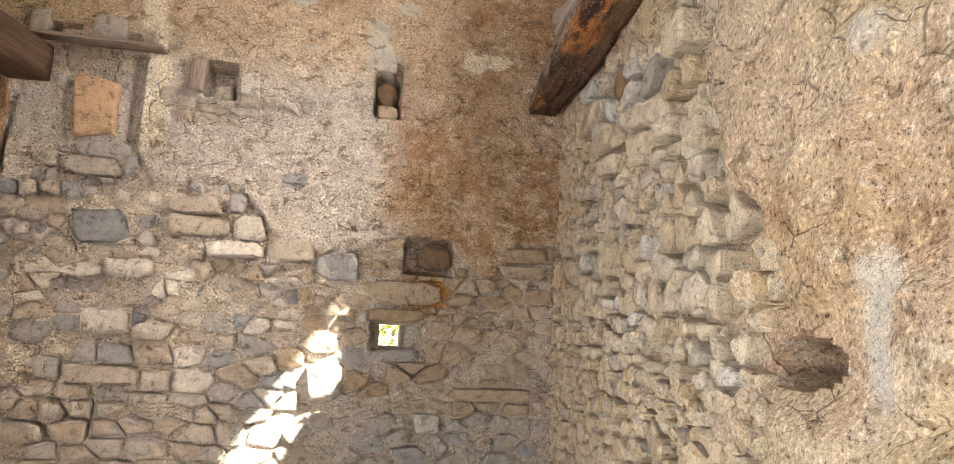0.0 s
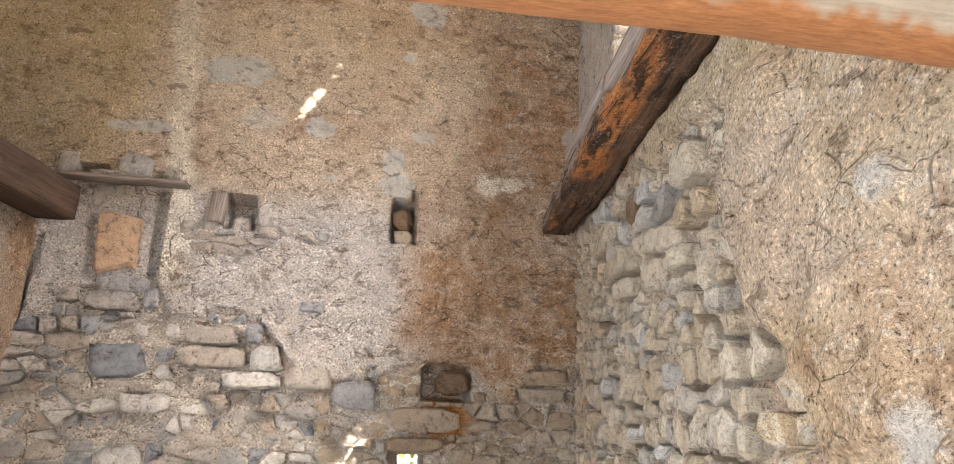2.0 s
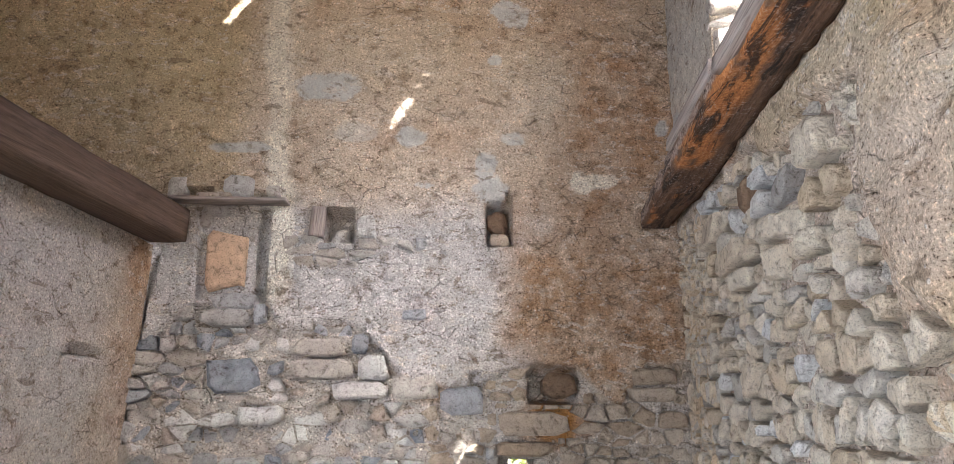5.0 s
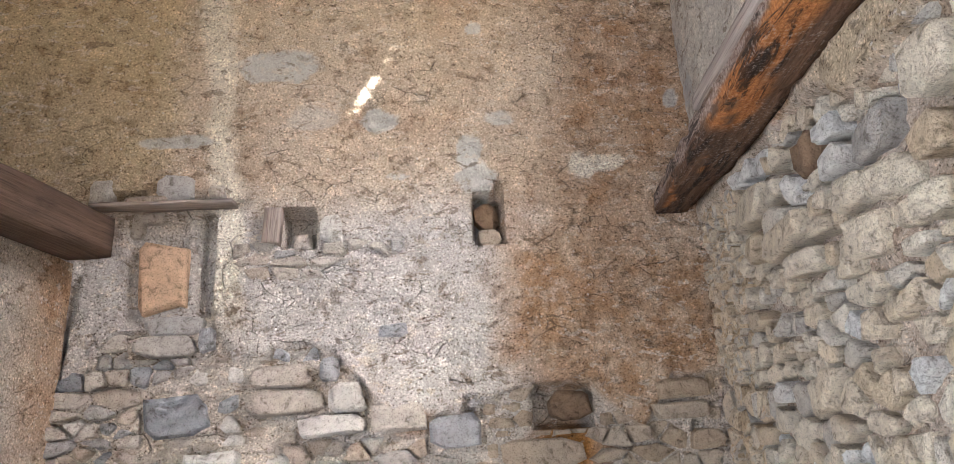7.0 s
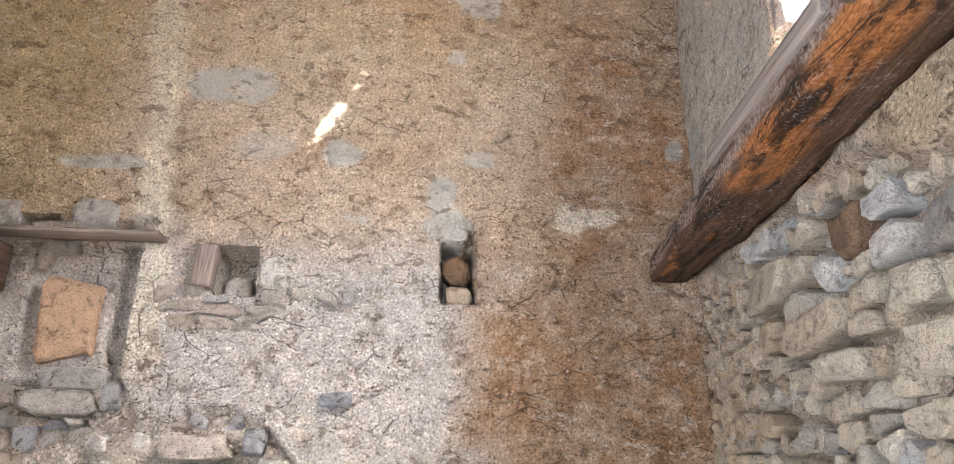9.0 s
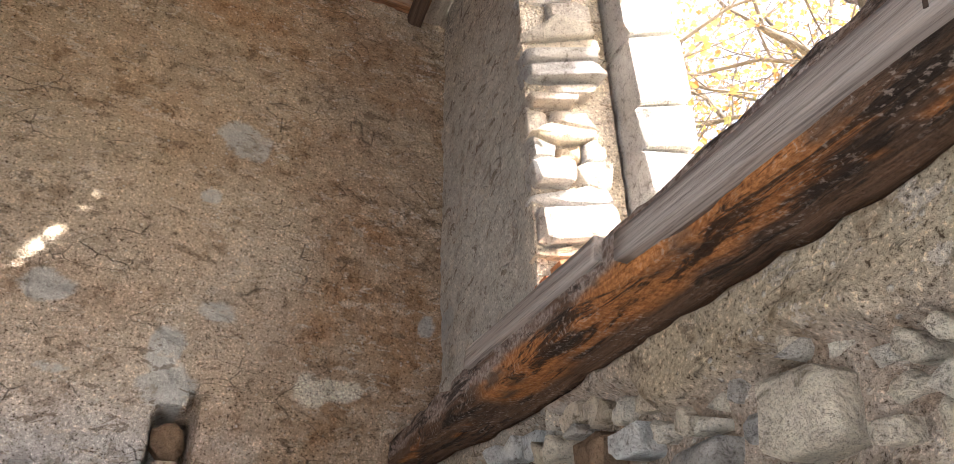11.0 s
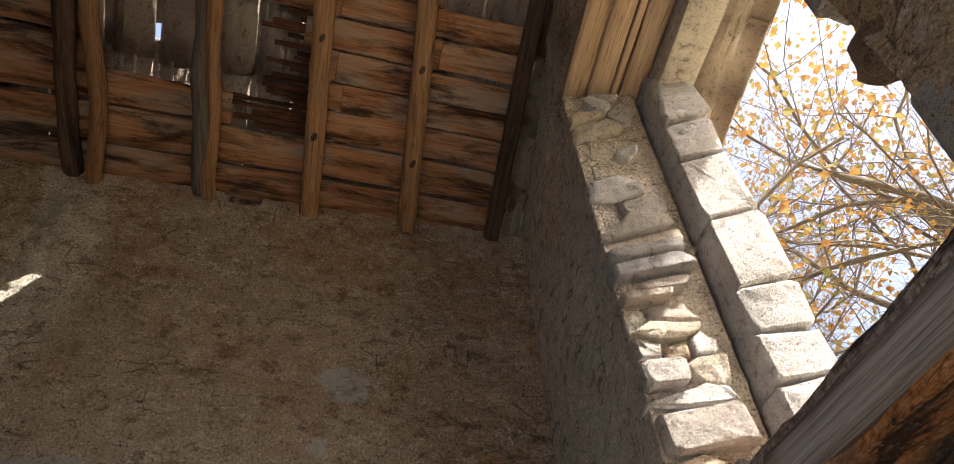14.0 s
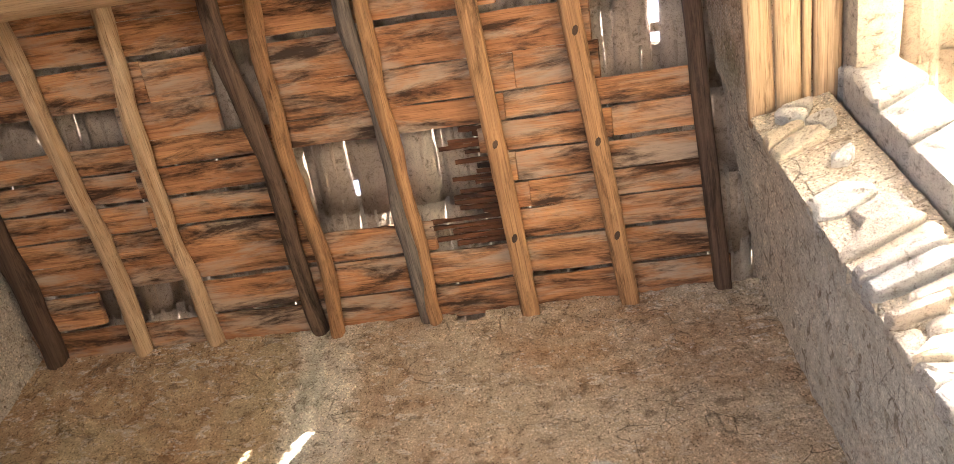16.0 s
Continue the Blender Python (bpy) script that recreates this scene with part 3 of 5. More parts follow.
def e_keep(s, z):
    y = YN - s
    opening = (y > JAMB_S) & (y < JAMB_N) & (z > SILL) & (z < HEAD)
    top = roof_z(np.maximum(y, RIDGE)) - 0.45 * np.maximum(RIDGE - y, 0)
    return ~opening & (z < top)

def e_grey(s, z):
    y = YN - s
    return np.clip(0.55 * smooth(2.5, 2.8, z) * smooth(3.3, 3.5, y) * smooth(4.6, 4.0, z) + 0.9 * blob(y, z, 4.33, 3.15, 0.09, 0.06, 0.3, 0.2, 96)
                   + 0.7 * blob(y, z, 1.62, 1.90, 0.045, 0.035, 0.4, 0.2, 94) + 0.7 * blob(y, z, 1.62, 1.45, 0.05, 0.10, 0.6, 0.2, 97), 0, 1)

def e_ochre(s, z):
    y = YN - s
    return np.clip(0.55 * smooth(-0.1, 0.3, fbm(y * 3, z * 3, 4, 4, 98)) * smooth(2.4, 2.0, y) + 0.5 * smooth(1.4, 1.2, z) * smooth(2.6, 2.3, y) + 0.6 * smooth(2.30, 2.42, z) * smooth(3.1, 2.8, y), 0, 1)

def e_brown(s, z):
    y = YN - s
    return np.clip(0.55 * e_stones(y, z) + 0.45 * smooth(0.0, 0.3, fbm(y * 2.6, z * 2.6, 2, 5, 99)) * smooth(2.5, 2.2, y) + 0.15 * smooth(0.1, 0.4, fbm(y * 2.2, z * 2.2, 2, 5, 99)) + 0.4 * smooth(3.8, 4.4, z) * smooth(3.2, 3.5, y) + 0.5 * smooth(2.7, 2.9, z) * smooth(3.4, 2.6, y), 0, 1)

zero = lambda u, v: np.zeros_like(u)
us = np.concatenate([np.arange(0.0, 3.2, 0.012), np.arange(3.2, 7.3, 0.035)])
vs = np.concatenate([np.arange(0.0, 0.9, 0.04), np.arange(0.9, 4.9, 0.012), np.arange(4.9, 6.1, 0.03)])
# white here paints in the jamb's bounced light, from the corner to the window
wall_east = sheet("wall_east", us, vs, lambda u, v: np.stack([xe(YN - u), YN - u, v], -1), E_OUT, e_depth, 0.5, e_keep,
                  {"grey": e_grey, "white": lambda s, z: 0.62 * smooth(2.6, 2.9, z) * smooth(1.2, 1.0, s), "pale": lambda s, z: 0.25 * e_stones(YN - s, z), "brown": e_brown, "ochre": e_ochre, "rust": zero,
                   "moss": lambda s, z: 0.5 * blob(YN - s, z, 3.3, 4.98, 0.18, 0.16, 0.5, 0.4, 100), "mortar": lambda s, z: 0.35 * e_stones(YN - s, z)}, PLASTER)
tagged(wall_east, "rubble wall with a broken window opening above a beam", "wall", kind="structure")

# ---------------------------------------------------------------- other walls, floor and ground
def low_depth(u, v):
    return 0.02 * fbm(u * 1.5, v * 1.5, 7, 3, 110) + 0.011 * fbm(u * 8, v * 8, 7, 4, 111) + 0.006 * fbm(u * 30, v * 30, 7, 3, 112) - 0.06 * blob(u, v, 4.0, 1.83, 0.12, 0.025, 0.6, 0.3, 113) - 0.05 * blob(u, v, 3.9, 2.62, 0.03, 0.03, 0.5, 0.3, 114)
masks_low = {"grey": lambda u, v: 0.3 * smooth(-0.1, 0.3, fbm(u * 3, v * 3, 0, 4, 115)), "white": zero, "pale": lambda u, v: np.full_like(u, 0.6) * smooth(4.5, 3.9, u), "brown": lambda u, v: 0.6 * smooth(4.0, 4.35, u),
             "ochre": lambda u, v: 0.55 * smooth(-0.3, 0.3, fbm(u * 2, v * 2, 3, 4, 118)), "rust": lambda u, v: 0.35 * blob(u, v, 4.3, 2.3, 0.1, 0.15, 0.5, 0.4, 116), "moss": zero, "mortar": zero}
w_low = sheet("wall_west_low", np.arange(-2.9, 4.41, 0.025), np.arange(0.0, 2.44, 0.025),
              lambda u, v: np.stack([-1.63 + 0.12 * (u - YN) - 0.03 * smooth(2.4, 1.6, v), u, v], -1), np.array([1.0, -0.12, 0]), low_depth, 1.1,
              lambda u, v: ~((u > 0.1) & (u < 1.9) & (v < 2.2 + 0.1 * fbm(u * 4, 1.0, 0, 3, 117))), masks_low, PLASTER)
tagged(w_low, "grey rendered lower wall that carries the joist", "wall", kind="structure")
plain_masks = {k: zero for k in ("grey", "white", "brown", "rust", "moss", "mortar", "ochre")}
plain_masks["pale"] = lambda u, v: np.full_like(u, 0.5)
def west_keep(u, v):
    return v < roof_z(np.maximum(u, RIDGE)) - 0.45 * np.maximum(RIDGE - u, 0)
w_up = sheet("wall_west_high", np.arange(-2.9, 4.41, 0.05), np.arange(2.40, 6.1, 0.05),
             lambda u, v: np.stack([np.full_like(u, -2.72), u, v], -1), np.array([1.0, 0, 0]), low_depth, 0.5, west_keep, plain_masks, PLASTER)
tagged(w_up, "pale rendered upper wall under the roof", "wall", kind="structure")
def south_keep(u, v):
    return ~((u > 0.1) & (u < 1.5) & (v < 2.35)) & (v < 6.1)
w_s = sheet("wall_south", np.arange(-0.75, 3.2, 0.05), np.arange(0.0, 4.45, 0.05),
            lambda u, v: np.stack([-u, np.full_like(u, -2.9), v], -1), np.array([0, 1.0, 0]), low_depth, 0.5, south_keep, plain_masks, PLASTER)
tagged(w_s, "broken rubble wall with the doorway", "wall", kind="structure")

U, V = np.meshgrid(np.linspace(-3.0, 1.4, 60), np.linspace(-2.9, 4.6, 90), indexing="ij")
Z = 0.48 * smooth(0.8, 1.9, V) + 0.035 * fbm(U * 3, V * 3, 0, 4, 130)
idx = np.arange(U.size).reshape(U.shape)
floor = new("floor", mesh_of("floor", np.stack([U, V, Z], -1).reshape(-1, 3).tolist(),
            np.stack([idx[:-1, :-1], idx[1:, :-1], idx[1:, 1:], idx[:-1, 1:]], -1).reshape(-1, 4).tolist(), EARTH, True))
tagged(floor, "uneven earth and rubble floor", "floor", kind="structure")
ground = new("ground", mesh_of("ground", [(-900, -900, -0.2), (900, -900, -0.2), (900, 900, -0.2), (-900, 900, -0.2)], [(0, 1, 2, 3)], GROUND))
tagged(ground, "dry autumn grass and soil", "ground", kind="structure")

# ---------------------------------------------------------------- stones
rs = random.Random(5)

def clipped(poly, px, pz, nx, nz_):
    """The part of a polygon on the side of the line through (px, pz) from which (nx, nz_) points away."""
    out = []
    for (ax, az), (bx, bz) in zip(poly, poly[1:] + poly[:1]):
        da, db = (ax - px) * nx + (az - pz) * nz_, (bx - px) * nx + (bz - pz) * nz_
        if da <= 0:
            out.append((ax, az))
        if da * db < 0:
            k = da / (da - db)
            out.append((ax + (bx - ax) * k, az + (bz - az) * k))
    return out

def middle(poly):
    return sum(p[0] for p in poly) / len(poly), sum(p[1] for p in poly) / len(poly)

def laid(x0, x1, z0, z1, heights, ratio, r, boxes=(), stretch=1.6):
    """Outlines of rough stones that fill a stretch of wall in uneven courses and leave the boxes free."""
    seeds, z = [], z0
    while z < z1:
        h = r.choice(heights)
        x = x0 + r.uniform(-0.1, 0.05)
        while x < x1 + 0.1:
            w = h * r.uniform(*ratio)
            seeds.append((x + w / 2, z + h / 2 + h * r.uniform(-0.42, 0.42)))
            x += w
        z += h
    out = []
    for i, (sx, sz) in enumerate(seeds):
        if not (x0 < sx < x1 and z0 < sz < z1) or any(a < sx < b and c < sz < d for a, b, c, d in boxes):
            continue
        poly = [(sx - 0.2, sz - 0.16), (sx + 0.2, sz - 0.16), (sx + 0.2, sz + 0.16), (sx - 0.2, sz + 0.16)]
        for j, (tx, tz) in enumerate(seeds):
            if j != i and abs(tx - sx) < 0.42 and abs(tz - sz) < 0.34:
                poly = clipped(poly, (sx + tx) / 2, (sz + tz) / 2, (tx - sx) / stretch, (tz - sz) * stretch)
                if len(poly) < 3:
                    break
        for q in ((x0, sz, -1, 0), (x1, sz, 1, 0), (sx, z0, 0, -1), (sx, z1, 0, 1)):
            poly = clipped(poly, *q) if len(poly) > 2 else poly
        for a, b, c, d in boxes:
            side = max((a - sx, (a, sz, 1, 0)), (sx - b, (b, sz, -1, 0)), (c - sz, (sx, c, 0, 1)), (sz - d, (sx, d, 0, -1)), key=lambda q: q[0])
            if len(poly) > 2 and side[0] < 0.25:
                near = [p for p in poly if a - 0.005 < p[0] < b + 0.005 and c - 0.005 < p[1] < d + 0.005]
                if near or side[0] < 0.06 and min(abs(sx - (a + b) / 2) - (b - a) / 2, abs(sz - (c + d) / 2) - (d - c) / 2) < 0:
                    poly = clipped(poly, *side[1])
        if len(poly) > 2:
            w, h = max(p[0] for p in poly) - min(p[0] for p in poly), max(p[1] for p in poly) - min(p[1] for p in poly)
            if w > 0.03 and h > 0.022:
                out.append(poly)
    return out

def boxed(x0, x1, z0, z1, r, knock=0.30):
    """The outline of one stone in a box, with its corners knocked off."""
    w, h = x1 - x0, z1 - z0
    k = [r.uniform(0.08, knock) for _ in range(8)]
    return [(x0 + w * k[0], z0), (x1 - w * k[1], z0 + h * r.uniform(0, 0.06)), (x1, z0 + h * k[2]), (x1 - w * r.uniform(0, 0.05), z1 - h * k[3]),
            (x1 - w * k[4], z1), (x0 + w * k[5], z1 - h * r.uniform(0, 0.08)), (x0, z1 - h * k[6]), (x0 + w * r.uniform(0, 0.05), z0 + h * k[7])]

def rubble_mesh(poly, mat, r, place, proud, deep=0.10, gap=0.005, bevel=0.014, lean=0.16):
    """One broken stone: a flank, a chipped edge and an uneven face. Returns the mesh and where it stands."""
    cx, cz = middle(poly)
    pts = []
    n = len(poly)
    for i in range(n):
        (ax, az), (bx, bz), (ex, ez) = poly[i - 1], poly[i], poly[(i + 1) % n]
        l0, l1 = math.hypot(bx - ax, bz - az), math.hypot(ex - bx, ez - bz)
        if n < 8 and min(l0, l1) > 0.03:
            k, c = r.uniform(0.05, 0.17), r.uniform(0.05, 0.30)
            pts += [(bx + (ax - bx) * k, bz + (az - bz) * k), (bx + (ex - bx) * c, bz + (ez - bz) * c)]
        else:
            pts.append((bx, bz))
    size = max(0.02, min(max(p[0] for p in pts) - min(p[0] for p in pts), max(p[1] for p in pts) - min(p[1] for p in pts)))
    bevel = min(bevel, size * 0.2) * r.uniform(0.5, 1.2)
    for i in r.sample(range(len(pts)), 2):                         # a knocked-off corner and a chip
        k = r.uniform(0.80, 0.95)
        pts[i] = (cx + (pts[i][0] - cx) * k, cz + (pts[i][1] - cz) * k)
    gap = gap * r.uniform(0.6, 2.0)
    ta, tb = r.uniform(-lean, lean), r.uniform(-lean, lean)
    def ring(inward, depth, jig, rough):
        out = []
        for x, z in pts:
            d = math.hypot(x - cx, z - cz) or 1
            k = max(0.15, 1 - (inward + r.uniform(-jig, jig)) / d)
            u, v = (x - cx) * k, (z - cz) * k
            out.append((cx + u, cz + v, depth + ta * u + tb * v + r.uniform(-rough, rough)))
        return out
    rings = [ring(gap, proud - deep, 0, 0), ring(gap, proud - bevel * 0.9, 0.003, 0.004), ring(gap + bevel, proud, bevel * 0.5, bevel * 0.30),
             ring(gap + bevel + size * 0.16, proud + size * 0.015, size * 0.08, size * 0.035)]
    o = Vector(place(cx, 0.0, cz))
    m = len(pts)
    verts = [Vector(place(x, d, z)) - o for rg in rings for x, z, d in rg] + [Vector(place(cx, proud + size * 0.02 + r.uniform(-0.3, 0.3) * bevel, cz)) - o]
    faces = [(a * m + i, a * m + (i + 1) % m, (a + 1) * m + (i + 1) % m, (a + 1) * m + i) for a in range(3) for i in range(m)]
    faces += [(3 * m + i, 3 * m + (i + 1) % m, 4 * m) for i in range(m)]
    a, b, c = verts[2 * m], verts[2 * m + m // 3], verts[2 * m + 2 * m // 3]
    if (b - a).cross(c - a).dot(Vector(place(cx, 1.0, cz)) - o) < 0:
        faces = [f[::-1] for f in faces]
    me = mesh_of("stone", verts, faces, mat, True)
    me.set_sharp_from_angle(angle=radians(17))
    return me, o

def block_mesh(mat, wx, wy, wz, seed):
    """A loose squared stone with worn edges."""
    bm = bmesh.new()
    bmesh.ops.create_cube(bm, size=1)
    bmesh.ops.scale(bm, vec=(wx, wy, wz), verts=bm.verts)
    bmesh.ops.bevel(bm, geom=bm.edges[:], offset=min(wx, wy, wz) * 0.16, segments=2, affect="EDGES", profile=0.6)
    for v in bm.verts:
        v.co += noise.noise_vector(v.co * 14 + Vector((seed, seed * 2.3, 0))) * min(wx, wy, wz) * 0.09
    me = bpy.data.meshes.new("block")
    bm.to_mesh(me)
    bm.free()
    me.polygons.foreach_set("use_smooth", [True] * len(me.polygons))
    me.set_sharp_from_angle(angle=radians(38))
    me.materials.append(mat)
    return me

def set_stone(wall, poly, mat, place, proud, deep=0.10, gap=0.005, bevel=0.014, lean=0.16, name="stone", label=""):
    me, o = rubble_mesh(poly, mat, rs, place, proud, deep, gap, bevel, lean)
    return part(name, me, wall, label, Matrix.Translation(o))

def joined_stones(wall, name, items, place, mat):
    vv, ff = [], []
    for poly, proud in items:
        me, o = rubble_mesh(poly, mat, rs, place, proud)
        k = len(vv)
        vv += [v.co + o for v in me.vertices]
        ff += [tuple(k + i for i in p.vertices) for p in me.polygons]
        bpy.data.meshes.remove(me)
    me = mesh_of(name, vv, ff, mat, True)
    me.set_sharp_from_angle(angle=radians(17))
    tagged(part(name, me, wall), kind="stuff")

def on_n(x, d, z):
    return (x, YN - d, z)
def on_e(y, d, z):
    return on_east(y, -d, z)
def on_jn(off, d, z):                      # face of the window's north jamb
    return on_east(JAMB_N - 0.02 - d - 0.28 * off, off, z)
def on_js(off, d, z):
    return on_east(JAMB_S + d, off, z)

# stones of the north wall that stand out by their shape or colour
N_SET = [(STONE_BLUE, -1.31, -1.03, 1.68, 1.86, 0.004), (STONE_WHITE, -0.69, -0.40, 1.655, 1.75, 0.035), (STONE_BLUE, -0.60, -0.51, 1.88, 1.99, 0.03),
         (STONE_WHITE, -0.56, -0.40, 1.75, 1.88, 0.035), (STONE_N, -0.39, -0.15, 1.655, 1.80, 0.010), (STONE_BLUE, -0.15, 0.07, 1.57, 1.73, 0.02),
         (STONE_WHITE, -1.21, -0.99, 1.25, 1.39, 0.02), (STONE_WHITE, -1.13, -0.90, 1.53, 1.63, 0.045), (STONE_N, -1.27, -0.91, 1.03, 1.12, 0.03)]
N_SET2 = [(STONE_N, -0.16, 0.03, 0.97, 1.18, 0.02), (STONE_WHITE, 0.39, 0.53, 0.85, 0.96, 0.03), (STONE_T, 0.55, 1.0, 1.02, 1.09, 0.02), (STONE_T, 0.14, 0.50, 1.49, 1.62, -0.004),
          (STONE_N, -0.90, -0.62, 1.86, 1.96, 0.035), (STONE_N, -0.92, -0.57, 1.75, 1.86, 0.03), (STONE_T, 0.80, 1.05, 1.74, 1.83, 0.03), (STONE_T, 0.78, 1.04, 1.66, 1.735, 0.025)]
taken = []
for mat, x0, x1, z0, z1, pr in N_SET + N_SET2:
    taken.append((x0, x1, z0, z1))
    set_stone(wall_north, boxed(x0, x1, z0, z1, rs), mat, on_n, pr, 0.12, 0.004, 0.022)
def n_one(mat, x0, x1, z0, z1, proud, deep=0.08, label="", knock=0.3, bevel=0.014):
    return set_stone(wall_north, boxed(x0, x1, z0, z1, rs, knock), mat, on_n, proud, deep, 0.002, bevel, label=label)
n_one(STONE_BROWN, 0.36, 0.545, 1.675, 1.81, 0.0, 0.12, "dark brown stone loose in a hole", 0.4, 0.03)
n_one(STONE_T, 0.13, 0.44, 1.395, 1.465, 0.02, 0.12)              # lintel and sill of the loophole
n_one(STONE_N, 0.15, 0.40, 1.20, 1.262, 0.03, 0.12)
taken += [(0.30, 0.57, 1.645, 1.84), (0.13, 0.44, 1.20, 1.47)]
n_one(STONE_BLUE, -0.355, -0.225, 2.055, 2.115, 0.014)
n_one(STONE_BROWN, 0.085, 0.205, 2.53, 2.665, -0.045, 0.1, knock=0.4, bevel=0.03)     # stones in the putlog hole
n_one(STONE_T, 0.10, 0.21, 2.455, 2.54, -0.04)
n_one(STONE_WHITE, -0.61, -0.50, 2.475, 2.61, 0.010, 0.06)
n_one(STONE_N, -0.74, -0.64, 2.46, 2.55, -0.06)
n_one(STONE_TAN, -1.365, -1.165, 2.19, 2.515, 0.0, 0.10, "tan stone block set in the niche", 0.12, 0.016)
for x0, x1, z0, z1, pr in ((-1.39, -1.27, 2.60, 2.65, -0.02), (-1.42, -1.365, 2.53, 2.66, -0.02), (-1.32, -1.08, 2.10, 2.18, 0.02), (-1.36, -1.10, 2.01, 2.105, 0.015), (-1.10, -1.03, 2.02, 2.13, 0.02),
                           (-1.44, -1.25, 2.675, 2.71, 0.05), (-1.31, -1.15, 2.69, 2.82, 0.03), (-1.09, -1.01, 2.69, 2.755, 0.03), (-1.60, -1.50, 2.68, 2.80, 0.02)):
    n_one(STONE_BLUE if x0 == -1.10 else STONE_N, x0, x1, z0, z1, pr)
    taken.append((x0, x1, z0, z1))
rest = []
for poly in laid(-1.68, 1.10, 0.55, 2.20, (0.045, 0.06, 0.075, 0.09, 0.11), (0.8, 2.6), rs, taken):
    cx, cz = middle(poly)
    if lost_plaster(np.array(cx), np.array(cz)) < 0.5 or rs.random() < 0.12:
        continue
    warm = rs.random() < smooth(-0.35, 0.30, cx)
    proud = rs.uniform(-0.034, -0.008) if rs.random() < 0.72 else rs.uniform(-0.01, 0.022)
    if cz < 0.95 or cz < 1.05 and cx < -0.7:
        rest.append((poly, proud))
    else:
        set_stone(wall_north, poly, STONE_T if warm else rs.choice((STONE_N, STONE_N, STONE_N, STONE_N, STONE_N, STONE_BLUE, STONE_WHITE)), on_n, proud, 0.10, 0.005, 0.010, 0.2)
joined_stones(wall_north, "low_rubble", rest, on_n, STONE_N_FAR)
for poly in laid(-0.98, -0.22, 2.32, 2.50, (0.05, 0.07), (1.5, 3.5), rs, [(-0.79, -0.60, 2.46, 2.7)]):      # rubble that shows at the old floor level
    if joint_band(*map(np.array, middle(poly))) > 0.4:
        set_stone(wall_north, poly, STONE_N, on_n, rs.uniform(-0.008, 0.006), 0.06, 0.006)

# stones of the east wall: the large ones under the beam first
E_SET = [(STONE_E, 2.42, 2.60, 2.19, 2.335, 0.05), (STONE_E, 2.50, 2.67, 2.085, 2.19, 0.03), (STONE_GREY, 2.70, 2.92, 2.18, 2.30, 0.02), (STONE_WHITE, 2.925, 3.07, 2.208, 2.295, 0.035),
         (STONE_WHITE, 2.94, 3.07, 2.30, 2.385, 0.03), (STONE_BROWN, 3.08, 3.27, 2.27, 2.415, 0.02), (STONE_E, 2.87, 3.04, 2.10, 2.205, 0.03), (STONE_E, 2.69, 2.865, 2.07, 2.175, 0.01),
         (STONE_E, 2.83, 3.01, 1.96, 2.085, 0.03), (STONE_E, 2.55, 2.67, 1.97, 2.065, 0.04)]
E_SET2 = [(STONE_E, 2.36, 2.465, 2.075, 2.175, 0.035), (STONE_E, 2.34, 2.42, 2.18, 2.235, 0.03), (STONE_GREY, 2.60, 2.685, 2.24, 2.32, 0.0),
          (STONE_E, 3.50, 3.85, 2.275, 2.41, 0.03), (STONE_E, 3.36, 3.50, 2.285, 2.355, 0.03), (STONE_WHITE, 3.235, 3.355, 2.22, 2.325, 0.03), (STONE_E, 3.37, 3.55, 2.18, 2.28, 0.03),
          (STONE_E, 3.22, 3.58, 2.105, 2.215, 0.04), (STONE_E, 3.60, 3.80, 2.145, 2.265, 0.03), (STONE_E, 3.17, 3.40, 2.005, 2.095, 0.035), (STONE_E, 2.68, 2.80, 1.98, 2.06, 0.02)]
taken = [(2.56, 2.66, 2.325, 2.40)]
for mat, y0, y1, z0, z1, pr in E_SET + E_SET2:
    taken.append((y0, y1, z0, z1))
    set_stone(wall_east, boxed(y0, y1, z0, z1, rs), mat, on_e, pr - 0.015, 0.14, 0.008, 0.016, 0.2)
rest, near = [], 0
for poly in laid(1.7, 4.38, 0.75, 2.52, (0.045, 0.06, 0.075, 0.09, 0.12), (0.7, 2.2), rs, taken, 1.25):
    cy, cz = middle(poly)
    if e_stones(np.array(cy), np.array(cz)) < 0.55 or rs.random() < 0.04 or 1.70 < cy < 2.06 and 1.30 < cz < 1.46:
        continue
    proud = rs.uniform(-0.032, 0.016)
    if 2.1 < cy < 3.9 and cz > 1.30 and near < 275:
        near += 1
        set_stone(wall_east, poly, STONE_WHITE if rs.random() < 0.08 else STONE_E, on_e, proud, 0.12, 0.0085, 0.010, 0.17)
    else:
        rest.append((poly, proud))
joined_stones(wall_east, "rubble_stones", rest, on_e, STONE_E_FAR)

